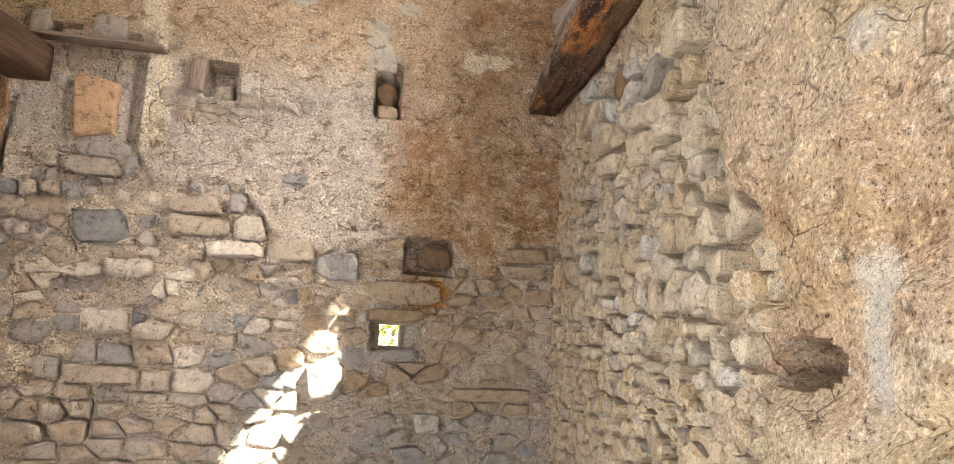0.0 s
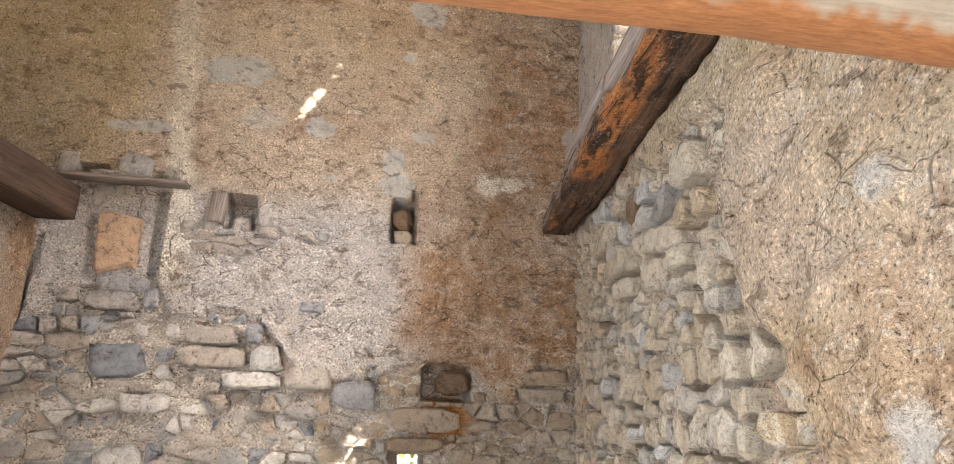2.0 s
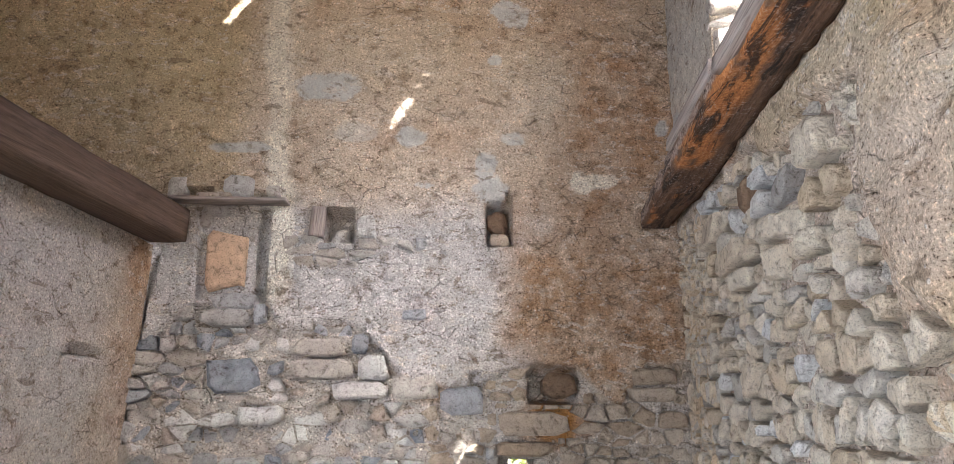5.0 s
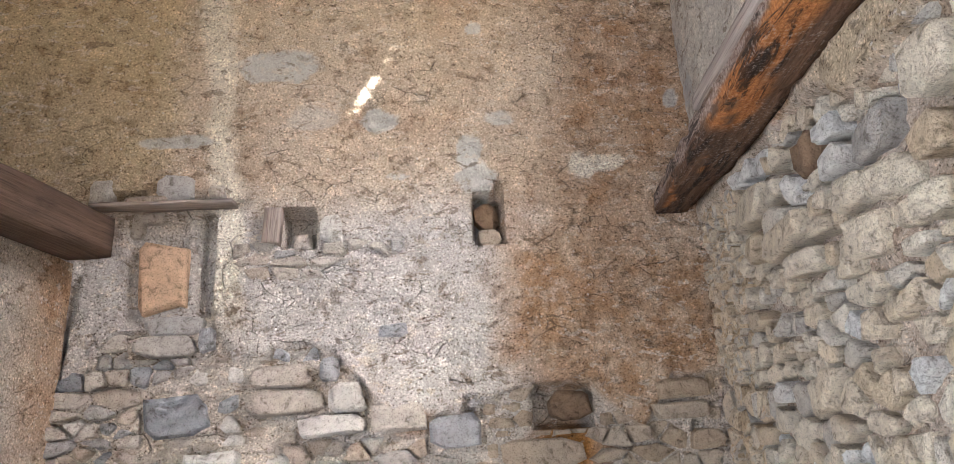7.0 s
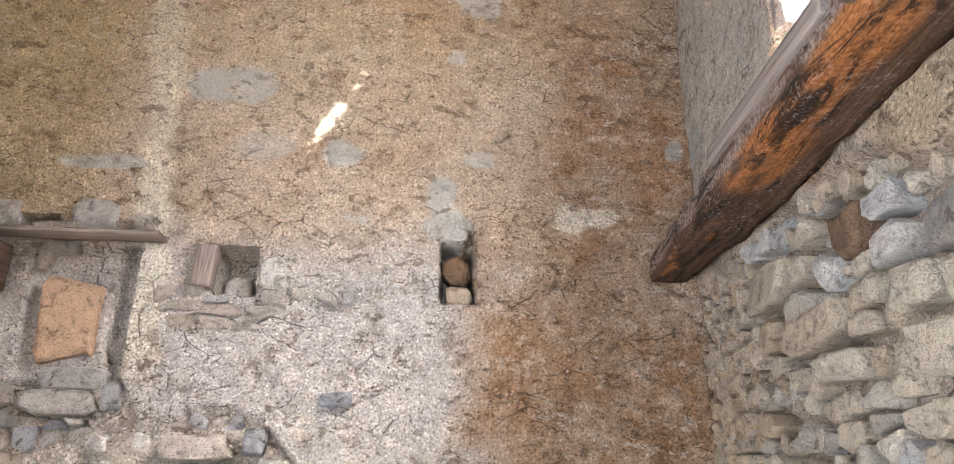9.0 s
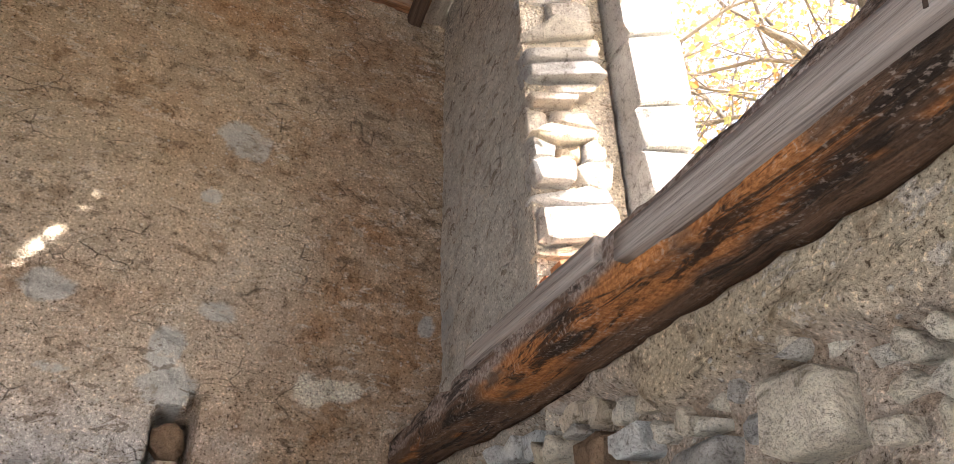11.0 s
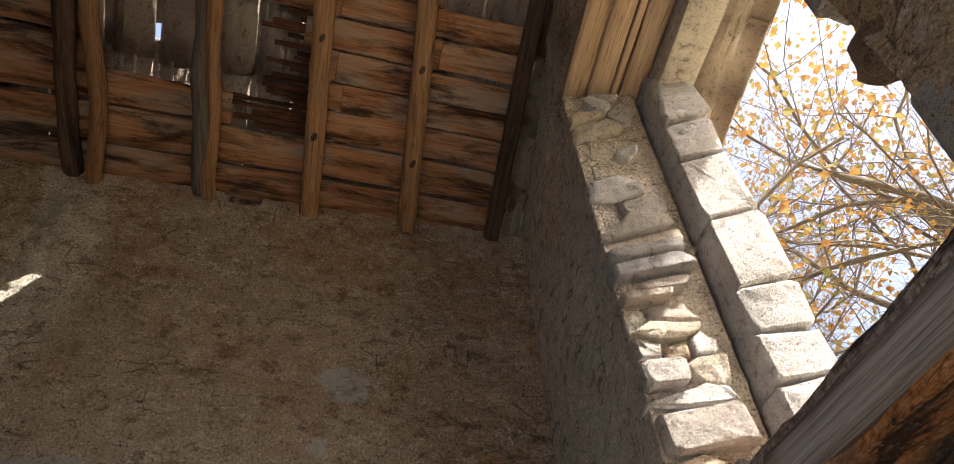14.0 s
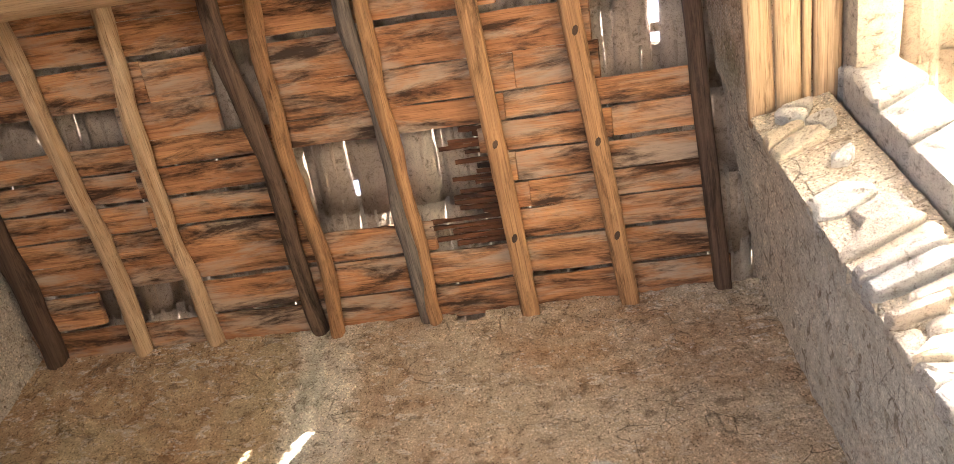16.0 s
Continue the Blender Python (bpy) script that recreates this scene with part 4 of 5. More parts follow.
# the window's jambs: rubble and brick inside, pale dressed blocks outside, a slot between them
bed = sheet("jamb_bed", np.linspace(-0.004, 0.30, 28), np.linspace(2.46, 4.72, 190), lambda u, v: np.stack([xe(JAMB_N - 0.28 * u) + u, JAMB_N - 0.02 - 0.28 * u, v], -1), np.array([0.0, -1.0, 0.0]),
            lambda u, v: 0.012 * fbm(u * 9, v * 9, 2, 4, 140) + 0.010 * fbm(u * 30, v * 30, 2, 3, 141) - 0.02 - 0.06 * blob(u, v, 0.14, 4.40, 0.07, 0.06, 0.5, 0.3, 142) - 0.05 * blob(u, v, 0.27, 3.70, 0.05, 0.09, 0.4, 0.3, 143),
            0.02, lambda u, v: np.ones(u.shape, bool), {**{k: zero for k in ("grey", "moss", "mortar", "pale")}, "white": lambda u, v: np.full_like(u, 0.35), "brown": lambda u, v: 0.7 * blob(u, v, 0.14, 4.40, 0.06, 0.05, 0.5, 0.3, 142),
                   "ochre": lambda u, v: 0.6 * smooth(3.9, 4.3, v), "rust": zero}, PLASTER)
bed.parent = wall_east
z = 2.54
while z < 4.70:
    h = rs.uniform(0.16, 0.36)
    z1 = min(z + h, 4.70)
    set_stone(wall_east, boxed(0.315, 0.505, z, z1, rs, 0.12), STONE_WHITE, on_jn, 0.045 + rs.uniform(-0.006, 0.006), 0.16, 0.0004, 0.010, 0.03)
    z = z1
bricks = [(-0.01, 0.09, 2.80, 2.84), (0.085, 0.19, 2.79, 2.835), (0.0, 0.10, 2.845, 2.885), (0.10, 0.22, 2.84, 2.89), (0.03, 0.14, 2.89, 2.93), (0.14, 0.24, 2.895, 2.945)]
for a, b, c, d in bricks:
    set_stone(wall_east, boxed(a, b, c, d, rs, 0.12), BRICK, on_jn, 0.02 + rs.uniform(0, 0.02), 0.08, 0.002, 0.006, 0.1, "brick")
slabs = [(-0.012, 0.235, 3.70, 3.765, 0.03), (-0.012, 0.25, 3.625, 3.695, 0.03), (-0.01, 0.16, 3.52, 3.555, 0.03), (0.05, 0.22, 3.56, 3.60, 0.02), (-0.012, 0.13, 3.20, 3.30, 0.03), (0.0, 0.24, 2.99, 3.13, 0.025)]
for a, b, c, d, pr in slabs:
    set_stone(wall_east, boxed(a, b, c, d, rs, 0.2), STONE_N, on_jn, pr, 0.08, 0.002, 0.014, 0.1)
for poly in laid(-0.012, 0.25, 2.50, 4.66, (0.045, 0.06, 0.08, 0.11), (1.2, 3.0), rs, [q[:4] for q in slabs] + [(-0.02, 0.25, 2.79, 2.95)]):
    if rs.random() < (0.45 if middle(poly)[1] > 3.8 else 0.85):
        set_stone(wall_east, poly, rs.choice((STONE_N, STONE_E, STONE_WHITE)), on_jn, rs.uniform(-0.016, 0.018), 0.06, 0.003, 0.012)
# south jamb: its shade is put into the colour by dark stones
for poly in laid(0.0, 0.51, 2.60, 4.70, (0.10, 0.15, 0.20), (0.9, 1.6), rs):
    set_stone(wall_east, poly, rs.choice((STONE_BROWN, STONE_GREY)), on_js, rs.uniform(0.01, 0.06), 0.12, 0.004, 0.03, 0.35)
# ---------------------------------------------------------------- timber
def timber(name, mat, length, wide, high, round_=0.0, seed=0, segs=24, ring=12, wobble=0.01, taper=0.0, bow=None, cut=0.0, masks=None, lump=0.05):
    """A piece of timber along x from 0 to length: a squared, part-round or round section with wavering faces."""
    verts, info = [], []
    for i in range(segs + 1):
        t = i / segs
        x = t * length
        k = 1 - taper * t
        cy = wobble * noise.noise(Vector((x * 1.1, seed, 0.3))) + (bow(t) if bow else 0)
        cy += 0.35 * wobble * noise.noise(Vector((x * 3.6, seed, 4.1)))
        cz = wobble * noise.noise(Vector((x * 1.1, seed, 9.3)))
        for j in range(ring):
            a = 2 * math.pi * j / ring
            c, s = math.cos(a), math.sin(a)
            sq = 1 / max(abs(c), abs(s))
            r = (1 - round_) * sq + round_ * 1.08
            n = 1 + lump * noise.noise(Vector((x * 4.2, c * 1.2 + seed, s * 1.2))) + lump * 0.5 * noise.noise(Vector((x * 13, c * 3 + seed, s * 3)))
            verts.append((x, cy + 0.5 * wide * k * r * c * n, cz + 0.5 * high * k * r * s * n))
            info.append((x, a, c, s))
    faces = []
    for i in range(segs):
        for j in range(ring):
            a, b = i * ring + j, i * ring + (j + 1) % ring
            faces.append((a, b, b + ring, a + ring))
    faces.append(tuple(range(ring))[::-1])
    faces.append(tuple(segs * ring + j for j in range(ring)))
    me = mesh_of(name, verts, faces, mat, True)
    for e in me.polygons[-2:]:
        e.use_smooth = False
    for k, f in (masks or {}).items():
        add_mask(me, k, [f(*q) for q in info])
    return me

def along(p, q, roll=0.0):
    """A pose at p whose x axis points at q, with z up."""
    d = (Vector(q) - Vector(p)).normalized()
    side = Vector((0, 0, 1)).cross(d).normalized()
    m = Matrix((d, side, d.cross(side))).transposed().to_4x4()
    return Matrix.Translation(p) @ m @ Matrix.Rotation(radians(roll), 4, "X")

def nz(*p):
    return noise.fractal(Vector(p), 1.0, 2.0, 4)

# the rotten beam along the east wall
beam_a, beam_b = on_east(4.36, -0.105, 2.59), on_east(-1.6, -0.105, 2.49)
def beam_orange(x, a, c, s):
    deg = math.degrees(a) + 26 * nz(x * 3.0, c, s)
    band = smooth(176, 190, deg) * smooth(278, 262, deg)
    along_ = 1.3 * smooth(0.9, 1.3, x + 0.4 * nz(x * 2, 4, 0)) + 0.9 * smooth(0.30, 0.42, nz(x * 4.5, c * 2 + 4, s * 2))
    return float(np.clip(band * along_, 0, 1) * smooth(0.30, 0.10, nz(x * 5, c * 2.5, s * 2.5)))
def beam_bleach(x, a, c, s):
    deg = math.degrees(a) + 22 * nz(x * 3.5, c + 3, s)
    return float(smooth(70, 95, deg) * smooth(196, 178, deg) * smooth(-0.5, 0.05, nz(x * 9, c * 5, s * 5) + 0.1) * 0.9)
beam = thing("floor_beam", "rotten charred wooden beam with orange dry rot", "beam", m=along(beam_a, beam_b))
beam_mesh = timber("floor_beam", BEAM_ROT, (beam_b - beam_a).length, 0.19, 0.12, 0.14, 3, 260, 32, 0.012, 0, masks={"orange": beam_orange, "bleach": beam_bleach}, lump=0.075)
for v in beam_mesh.vertices:                                       # the end is rotted away to a blunt point, and the arrises are eaten
    worn = float(smooth(0.75, 0.0, v.co.x))
    if v.co.z < 0:
        v.co.z *= 1 - 0.45 * worn
    v.co.y *= 1 - 0.22 * worn
    v.co += Vector((0, -v.co.y, -v.co.z)) * 0.16 * max(0.0, nz(v.co.x * 9, v.co.y * 14, v.co.z * 14))
part("beam_body", beam_mesh, beam)

def board_on_beam(y0, y1, off, zlow, high, thick, seed, label, nail=None, mat=BOARD_GREY):
    p, q = on_east(y0, off, zlow + 0.05 * (y0 - 2.3) + high / 2), on_east(y1, off, zlow + 0.05 * (y1 - 2.3) + high / 2)
    b = thing("wooden_board", label, "board", m=along(p, q, -6))
    part("board", timber("wooden_board", mat, (q - p).length, thick, high, 0.06, seed, 40, 16, 0.004, lump=0.05), b)
    if nail:
        bm = bmesh.new()
        bmesh.ops.create_cone(bm, cap_ends=True, segments=8, radius1=0.0035, radius2=0.0028, depth=0.06)
        bmesh.ops.create_cone(bm, cap_ends=True, segments=8, radius1=0.007, radius2=0.007, depth=0.004, matrix=Matrix.Translation((0, 0, 0.031)))
        me = bpy.data.meshes.new("nail")
        bm.to_mesh(me)
        bm.free()
        me.materials.append(IRON)
        part("nail", me, b, "bent rusty iron nail", pose(nail, -thick / 2 - 0.006, 0.004, 12, 14, 0) @ Matrix.Diagonal((0.75, 0.75, 0.9, 1)))
    return b
board_on_beam(2.62, 0.3, -0.20, 2.518, 0.054, 0.04, 5, "weathered grey wooden board nailed along the beam", nail=0.62)
board_on_beam(3.42, 2.70, -0.195, 2.56, 0.05, 0.03, 8, "thin weathered board strip on the beam")

# the joist on the lower west wall
ja, jb = Vector((-1.51, 4.27, 2.49)), Vector((-1.51 - 0.15 * 6.6, 4.27 - 6.6, 2.44))
joist = thing("floor_joist", "dark weathered squared joist lying on the wall", "beam", m=along(ja, jb))
part("joist_body", timber("floor_joist", BEAM_GREY, (jb - ja).length, 0.19, 0.165, 0.04, 11, 90, 16, 0.012, lump=0.05), joist)

# the log across the room
def log_orange(x, a, c, s):
    ax, az = -0.78, -0.62                        # the side from which it is seen
    yy, zz = c, s
    phi = math.degrees(math.atan2(-(yy * az - zz * ax), yy * ax + zz * az))
    lim = 44 + 14 * nz(x * 5, 1.7, 0) + 5 * nz(x * 24, 5.1, phi * 0.02) + 52 * smooth(1.92, 1.55, x) + 7 * nz(x * 30, phi * 0.05, 0) + 16 * nz(x * 11, phi * 0.09, 3.0) * smooth(2.3, 1.7, x)
    return float(smooth(lim - 3, lim + 3, phi) * smooth(140, 110, phi))
la, lb = Vector((-1.95, 1.21, 1.965)), Vector((0.78, 1.21, 1.945))
log = thing("cross_log", "barkless pale log with orange rotten underside", "beam", m=Matrix.Translation(la))
part("log_body", timber("cross_log", LOG, lb.x - la.x, 0.195, 0.195, 0.9, 21, 260, 72, 0.012, masks={"orange": log_orange}, lump=0.035), log)

# plank over the niche and the wood left in the putlog hole
pl = thing("niche_lintel", "thin grey split plank over the walled niche", "plank", m=pose(-1.56, YN - 0.035, 2.662, 0, -0.5, 0))
part("plank", timber("niche_lintel", BOARD_GREY, 0.60, 0.11, 0.015, 0.05, 31, 40, 16, 0.012, lump=0.22), pl)
wk = thing("wood_stub", "grey broken stub of a joist in the wall", "timber", m=pose(-0.815, YN + 0.02, 2.485, 0, -86, 0))
part("stub", timber("wood_stub", BOARD_GREY, 0.16, 0.09, 0.075, 0.2, 33, 10, 16, 0.006, lump=0.15), wk)

# ---------------------------------------------------------------- roof
rafters = [  # x at the wall, x about 1.6 m in, material, width, roundness, bow
    (-2.63, -2.72, RAFTER_DARK, 0.10, 0.7, 0.0), (-2.10, -2.29, RAFTER_PALE, 0.085, 0.9, 0.02), (-1.73, -1.83, RAFTER_PALE, 0.08, 0.9, -0.02),
    (-1.13, -1.27, RAFTER_DARK, 0.085, 0.85, 0.02), (-1.06, -1.13, RAFTER, 0.075, 0.9, -0.01), (-0.56, -0.69, RAFTER_GREY, 0.075, 0.85, 0.025),
    (-0.49, -0.60, RAFTER, 0.07, 0.9, -0.03), (-0.03, -0.14, RAFTER, 0.095, 0.35, 0.0), (0.48, 0.30, RAFTER, 0.095, 0.35, 0.0), (0.95, 0.84, RAFTER_DARK, 0.08, 0.6, 0.0)]
labels = {RAFTER_DARK: "dark decayed rafter pole under the roof", RAFTER_PALE: "pale debarked rafter pole with peeling bark", RAFTER: "brown wooden rafter with knots", RAFTER_GREY: "grey knotty rafter pole"}
def knot_mesh():
    bm = bmesh.new()
    bmesh.ops.create_uvsphere(bm, u_segments=8, v_segments=6, radius=0.5)
    for v in bm.verts:
        v.co.z *= 0.3
    me = bpy.data.meshes.new("knot")
    bm.to_mesh(me)
    bm.free()
    me.materials.append(RAFTER_DARK)
    return me
KNOT = knot_mesh()
for i, (x0, x1, mat, w, rnd, bw) in enumerate(rafters):
    tilt = (x1 - x0) / 1.6
    a = Vector((x0 - tilt * 0.06, YN + 0.06, roof_z(YN + 0.06) - w * 0.5 - 0.002))
    b = Vector((x0 + tilt * 3.65, YN - 3.65, roof_z(YN - 3.65) - w * 0.5 - 0.002))
    r = thing("rafter", labels[mat], "rafter", "roof rafters", m=along(a, b))
    part("pole", timber("rafter", mat, (b - a).length, w, w, rnd, 50 + i, 60, 16, 0.06 if rnd > 0.6 else 0.012, bow=lambda t, q=bw: q * math.sin(t * 7), lump=0.17 if rnd > 0.6 else 0.05), r)
    if mat is RAFTER and rnd < 0.5:
        for kx in (0.42, 0.9, 1.42, 2.0):
            part("knot", KNOT, r, "", pose(kx + 0.05 * (i % 2), 0.0, -w * 0.5, 0, 0, 20) @ Matrix.Diagonal((0.05, 0.028, 0.03, 1)))
purlin = thing("purlin", "pale squared purlin carrying the rafters", "beam", m=pose(-2.75, 2.60, 5.28))
part("purlin_body", timber("purlin", RAFTER_PALE, 3.75, 0.17, 0.15, 0.3, 77, 40, 16, 0.012), purlin)

roof = thing("roof", "old plank roof laid with curved clay tiles", "roof", kind="structure")
HOLES = [(-1.10, -0.34, 3.54, 3.94), (0.44, 0.96, 3.02, 3.27), (-2.3, -1.75, 4.10, 4.155), (-1.4, -1.15, 3.12, 3.22), (-2.7, -1.9, 3.22, 3.27)]
def plank_piece(x0, x1, y0, y1, seed, thick=0.022, mat=None):
    """One board of the roof between y0 (low) and y1 (high up the slope), with waney edges and ragged ends."""
    segs = 10
    length, wide = x1 - x0, (y0 - y1) * 1.05
    verts, faces = [], []
    for i in range(segs + 1):
        x = length * i / segs
        e0 = -wide / 2 + 0.012 * noise.noise(Vector((x * 3.1, seed, 0))) + 0.004 * noise.noise(Vector((x * 17, seed, 2)))
        e1 = wide / 2 + 0.012 * noise.noise(Vector((x * 3.1, seed, 5))) + 0.004 * noise.noise(Vector((x * 17, seed, 7)))
        xa = x + (0.03 * noise.noise(Vector((seed, 3, i))) if i in (0, segs) else 0)
        w = 0.006 * noise.noise(Vector((x * 2, seed, 11)))
        verts += [(xa, e0, w), (xa, e1, w + 0.003), (xa + 0.01, e1 - 0.003, w + thick), (xa + 0.01, e0 + 0.003, w + thick)]
    for i in range(segs):
        o = i * 4
        for j in range(4):
            faces.append((o + j, o + 4 + j, o + 4 + (j + 1) % 4, o + (j + 1) % 4))
    faces += [(0, 1, 2, 3), (segs * 4 + 3, segs * 4 + 2, segs * 4 + 1, segs * 4)]
    me = mesh_of("plank", verts, faces, mat or PLANK)
    ym = (y0 + y1) / 2
    a, b = Vector((x0, ym, roof_z(ym))), Vector((x1, ym, roof_z(ym)))
    m = Matrix.Translation(a) @ Matrix.Rotation(-math.atan(0.32), 4, "X") @ pose(0, 0, rs.uniform(0, 0.004), 0, 0, rs.uniform(-0.5, 0.5))
    part("plank", me, roof, "", m)
y, seed = 4.47, 0
while y > RIDGE - 0.1:
    w = rs.uniform(0.125, 0.20)
    y1 = y - w
    gap = rs.choice((0.003, 0.006, 0.010, 0.016, 0.035))
    cuts = sorted([-2.74, 1.0 + 0.125 * (y - 4.4)] + [rs.choice([-1.9, -1.75, -1.1, -0.55]) + rs.uniform(-0.05, 0.05), rs.choice([-0.05, 0.0, 0.45]) + rs.uniform(-0.05, 0.05)])
    for a, b in zip(cuts, cuts[1:]):
        spans = [(a, b)]
        for hx0, hx1, hy0, hy1 in HOLES:
            if y1 < hy1 - 0.03 and y > hy0 + 0.03:
                spans = [q for p, r_ in spans for q in ((p, min(r_, hx0)), (max(p, hx1), r_)) if q[1] - q[0] > 0.05]
        for p, q in spans:
            seed += 1
            if y1 < 3.98 and y > 3.52 and p < -0.30 < q:         # charred, frayed boards beside the hole
                end = rs.uniform(-0.12, 0.02)
                start = max(p, -0.46)
                if start - p > 0.06:
                    plank_piece(p, start, y - gap, y1, seed)
                for f in range(5):
                    seed += 1
                    top = y - gap - (y - gap - y1) * f / 5
                    plank_piece(start + rs.uniform(-0.04, 0.16), end + rs.uniform(-0.06, 0.05), top - rs.uniform(0.001, 0.006), top - (y - gap - y1) / 5, seed, rs.uniform(0.010, 0.020), PLANK_ROT)
                p = end - 0.05
            plank_piece(p, q - 0.004, y - gap, y1, seed)
    y = y1

def tile_mesh(name, radius, arc, length):
    segs = 6
    verts, faces = [], []
    for x, k in ((0, 1.0), (length, 0.9)):
        for r in (radius * k, radius * k - 0.014):
            for j in range(segs + 1):
                a = math.pi / 2 + arc * (j / segs - 0.5)
                verts.append((x, r * math.cos(a), r * math.sin(a)))
    n = segs + 1
    for j in range(segs):
        faces += [(j, j + 1, 2 * n + j + 1, 2 * n + j), (n + j + 1, n + j, 3 * n + j, 3 * n + j + 1),
                  (j + 1, j, n + j, n + j + 1), (2 * n + j, 2 * n + j + 1, 3 * n + j + 1, 3 * n + j)]
    faces += [(0, 2 * n, 3 * n, n), (segs, n + segs, 3 * n + segs, 2 * n + segs)]
    return mesh_of(name, verts, faces, TILE, True)
COVER, PAN = tile_mesh("tile", 0.100, 2.8, 1.0), tile_mesh("tile", 0.108, 2.1, 1.0)
far_tiles = []
def tile(u, y0, y1, cover):
    a, b = Vector((u, y0, roof_z(y0))), Vector((u, y1, roof_z(y1)))
    length = (b - a).length
    lift = 0.052 if cover else 0.168
    m = along(a, b) @ Matrix.Translation((0, 0, lift - 0.02)) @ Matrix.Rotation(radians(0.7), 4, "Y") @ (Matrix.Identity(4) if cover else Matrix.Rotation(math.pi, 4, "X")) @ Matrix.Diagonal((length, 1, 1, 1))
    if y0 > 2.0:
        part("tile", COVER if cover else PAN, roof, "", m)
    else:
        far_tiles.append((COVER if cover else PAN, m))
GAPS = {0: [(3.47, 3.86)], 6: [(3.05, 3.16), (3.205, 3.245)], -1: [(3.70, 3.77)]}
# the easternmost columns overhang the gable unseen, added to cut the window's sun
for k in range(-10, 12):
    u = -0.60 + 0.22 * k
    y = 4.64 + 0.05 * rs.random()
    while y > RIDGE - 0.1:
        tile(u + 0.11 + rs.uniform(-0.006, 0.006) + (0.014 if k == 0 else -0.014 if k == -1 else 0), y, y - 0.46, False)
        y -= 0.40
    y = 4.66
    bounds = GAPS.get(k, [])
    while y > RIDGE - 0.1:
        y1 = y - 0.44
        hit = [g for g in bounds if g[1] < y + 0.001 and g[1] > y1]
        if hit:
            g = max(hit, key=lambda q: q[1])
            if y - g[1] > 0.01:
                tile(u, y, g[1], True)
            y = g[0]
            bounds = [q for q in bounds if q is not g]
            continue
        tile(u + rs.uniform(-0.006, 0.006), y, y1, True)
        y -= 0.38
back_roof = new("roof_back_slope", mesh_of("roof_back_slope", [(-3.4, RIDGE + 0.1, roof_z(RIDGE) + 0.12), (1.6, RIDGE + 0.1, roof_z(RIDGE) + 0.12), (1.6, -3.5, 4.30), (-3.4, -3.5, 4.30),
    (-3.4, RIDGE + 0.1, roof_z(RIDGE) + 0.17), (1.6, RIDGE + 0.1, roof_z(RIDGE) + 0.17), (1.6, -3.5, 4.35), (-3.4, -3.5, 4.35)],
    [(0, 1, 2, 3), (7, 6, 5, 4), (0, 4, 5, 1), (1, 5, 6, 2), (2, 6, 7, 3), (3, 7, 4, 0)], PLANK))
tagged(back_roof, "plank underside of the rear roof slope", "roof", kind="structure")
for k in range(11):                                             # unseen verge tiles, added past the east gable to trim the sun patch
    tile(2.04, 4.66 - 0.38 * k, 4.66 - 0.38 * k - 0.44, True)
vv, ff = [], []
for me, m in far_tiles:
    o = len(vv)
    vv += [m @ v.co for v in me.vertices]
    ff += [tuple(o + i for i in p.vertices) for p in me.polygons]
rest = part("tiles", mesh_of("tiles", vv, ff, TILE, True), roof)
tagged(rest, kind="stuff")

# boards and outer stone over the window
for i, (o0, o1) in enumerate(((0.0, 0.10), (0.105, 0.20), (0.205, 0.235), (0.245, 0.345))):
    p, q = on_east(3.42, (o0 + o1) / 2, 4.755 - 0.10 * o0), on_east(2.02, (o0 + o1) / 2, 4.755 - 0.10 * o0)
    lb_ = thing("lintel_board", "split brown board of the window lintel", "board", "lintel boards", m=along(p, q))
    part("board", timber("lintel_board", LINTEL, (q - p).length, o1 - o0, 0.035, 0.05, 90 + i, 20, 16, 0.006, lump=0.05), lb_)
for i, yy in enumerate((3.1, 2.5)):
    jamb = on_east(yy, 0.435, 4.70)
    part("stone", block_mesh(STONE_E, 0.16, 0.62, 0.17, 7 + i), wall_east, "", Matrix.Translation(jamb) @ Matrix.Rotation(-E_TURN, 4, "Z"))

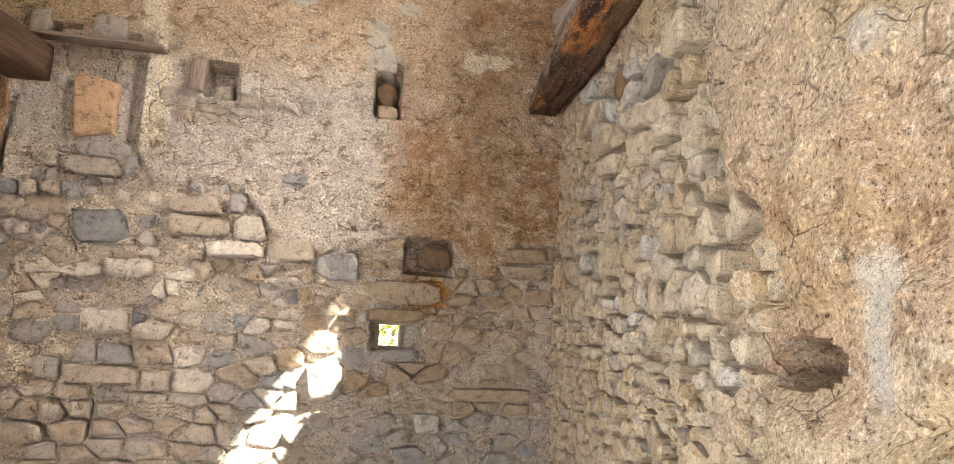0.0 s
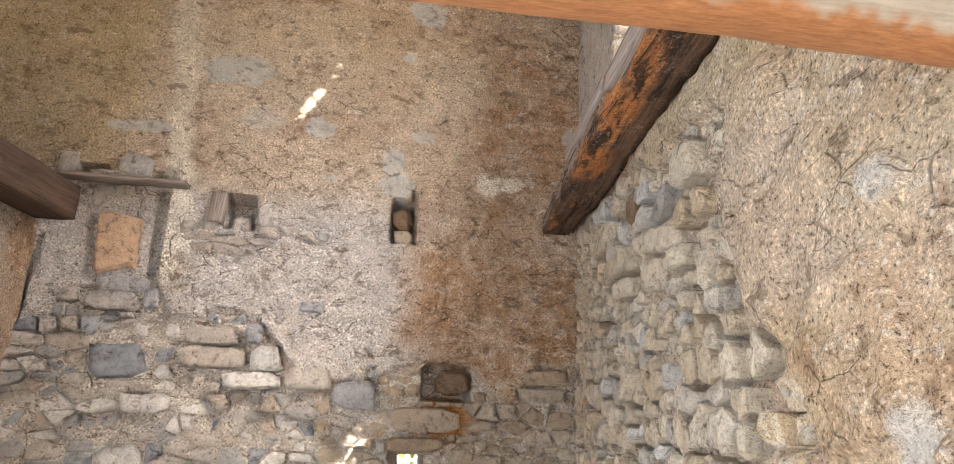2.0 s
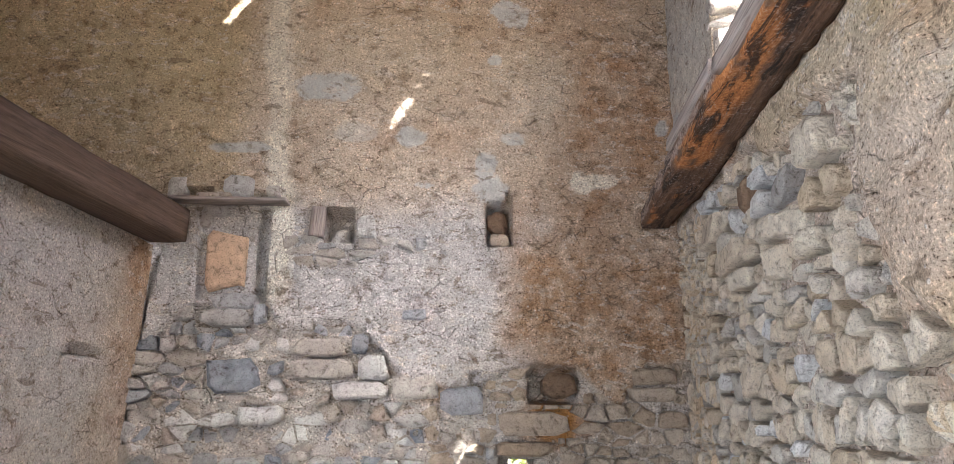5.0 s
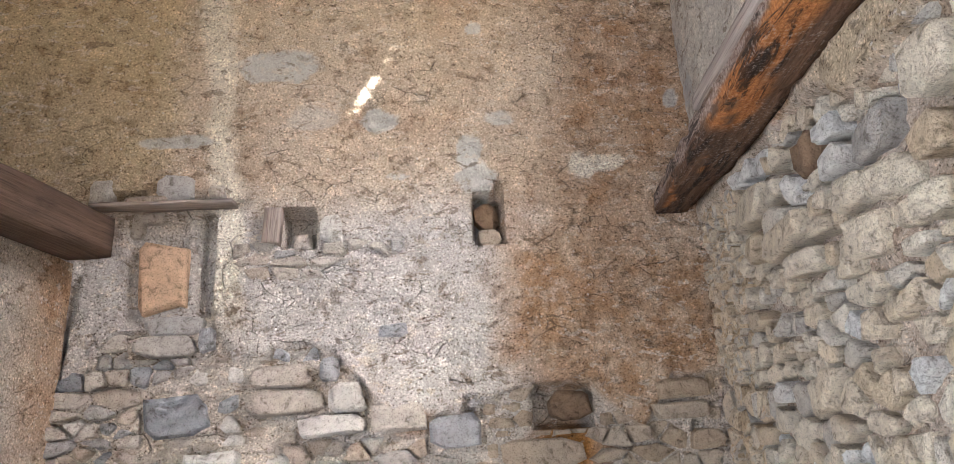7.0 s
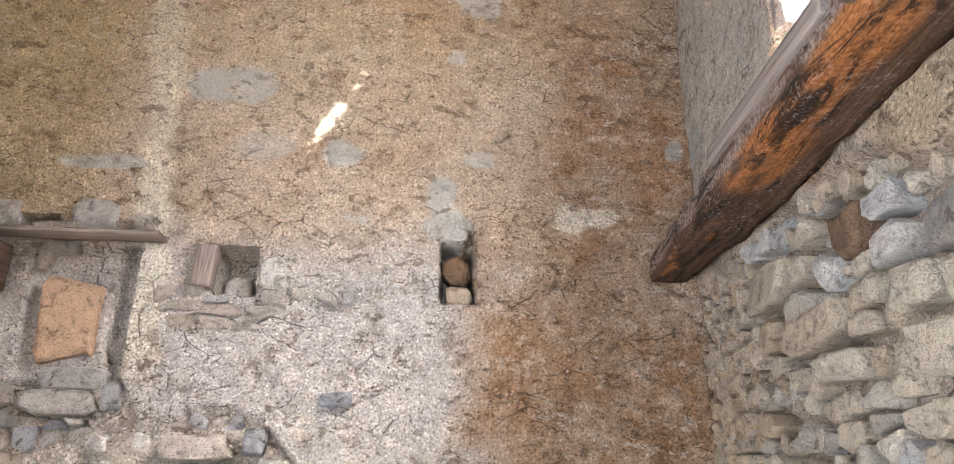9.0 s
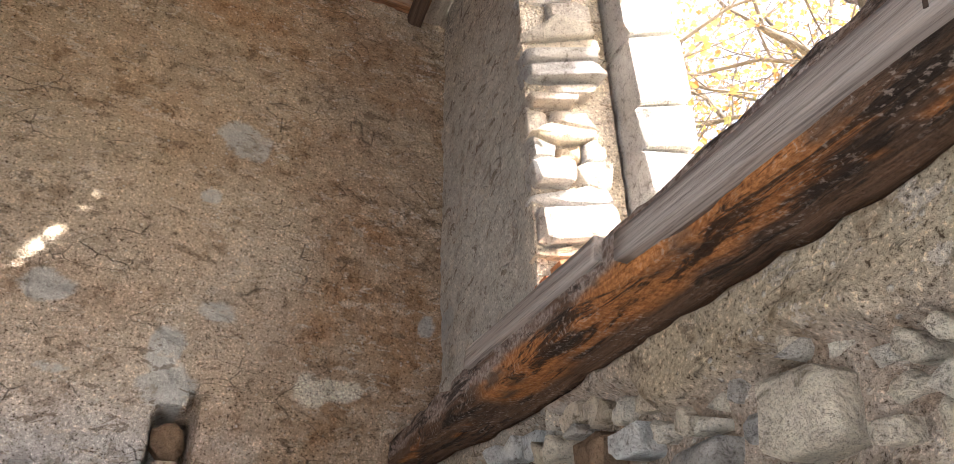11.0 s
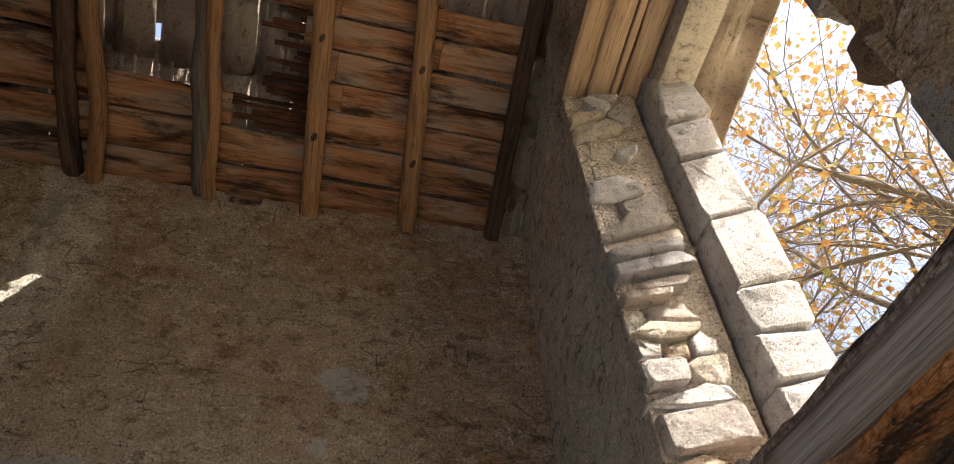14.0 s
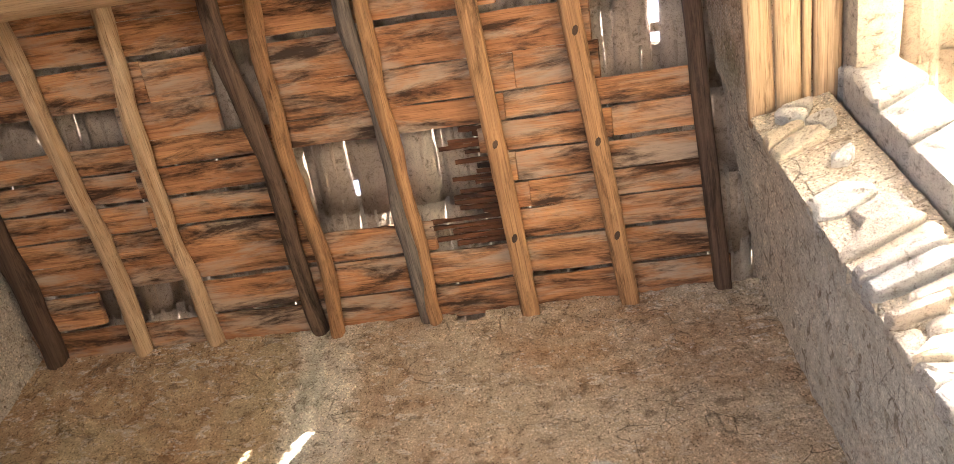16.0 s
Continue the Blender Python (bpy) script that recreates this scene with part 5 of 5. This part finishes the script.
# ---------------------------------------------------------------- trees outside
def tree(base, height, seed, leaves, leafmat, label, spread=1.0, leafsize=0.075, first=0.25):
    r = random.Random(seed)
    verts, faces, tips = [], [], []
    def tube(p, q, r0, r1, sides):
        d = (q - p).normalized()
        a = d.orthogonal().normalized()
        b = d.cross(a)
        o = len(verts)
        for c, rad in ((p, r0), (q, r1)):
            for j in range(sides):
                t = 2 * math.pi * j / sides
                verts.append(c + (a * math.cos(t) + b * math.sin(t)) * rad)
        for j in range(sides):
            faces.append((o + j, o + (j + 1) % sides, o + sides + (j + 1) % sides, o + sides + j))
    def grow(p, d, length, rad, level):
        steps = 6 if level < 2 else 4
        for s in range(steps):
            d = (d + Vector((r.uniform(-1, 1), r.uniform(-1, 1), r.uniform(-0.6, 0.8))) * (0.10 if level == 0 else 0.30 if level < 2 else 0.5)).normalized()
            q = p + d * (length / steps)
            r1 = rad * (0.88 if level < 4 else 0.75)
            tube(p, q, rad, r1, 8 if level == 0 else 5 if level < 3 else 3)
            if level < 5 and len(verts) < 150000 and (level > 0 or s / steps >= first):
                for _ in range(2 if level < 4 else 1):
                    if r.random() < 0.85:
                        nd = (d * 0.55 + Vector((r.uniform(-1, 1), r.uniform(-1, 1), r.uniform(-0.35, 0.75))) * spread).normalized()
                        grow(q, nd, length * r.uniform(0.45, 0.68), r1 * r.uniform(0.42, 0.60), level + 1)
            if level >= 3:
                tips.append((q, d))
            p, rad = q, r1
    grow(Vector(base), Vector((r.uniform(-0.1, 0.1), r.uniform(-0.1, 0.1), 1)), height * 0.62, height * 0.016, 0)
    t = thing("tree", label, "tree")
    part("trunk", mesh_of("trunk", verts, faces, BARK, True), t)
    lv, lf = [], []
    for _ in range(leaves):
        p, d = r.choice(tips)
        p = p + Vector((r.gauss(0, 0.10), r.gauss(0, 0.10), r.gauss(-0.03, 0.09)))
        s = leafsize * r.uniform(0.5, 1.25)
        m = Matrix.Translation(p) @ Euler((r.uniform(-0.9, 0.9), r.uniform(-0.9, 0.9), r.uniform(0, 6.28))).to_matrix().to_4x4()
        o = len(lv)
        for x, y in ((0, -0.5), (0.32, -0.2), (0.42, 0.12), (0.18, 0.2), (0, 0.6), (-0.18, 0.2), (-0.42, 0.12), (-0.32, -0.2)):
            lv.append(m @ Vector((x * s, y * s, abs(x) * s * 0.35)))
        lf += [(o, o + 1, o + 2, o + 3, o + 4), (o, o + 4, o + 5, o + 6, o + 7)]
    part("crown", mesh_of("crown", lv, lf, leafmat), t, "yellow and orange autumn leaves" if leafmat is LEAF else "green leaves")
    return t
tree((4.1, 6.5, -0.2), 11.5, 3, 4200, LEAF, "autumn tree with thin yellow orange foliage outside the window")
tree((6.6, 7.4, -0.2), 13.0, 9, 4200, LEAF, "bare branching autumn tree beyond the wall")
tree((7.6, 4.2, -0.2), 13.0, 14, 4200, LEAF, "tall autumn tree with orange leaves")
tree((0.7, 7.6, -0.2), 3.6, 21, 6000, LEAF_GREEN, "leafy green tree behind the house", 1.1, 0.07, 0.0)
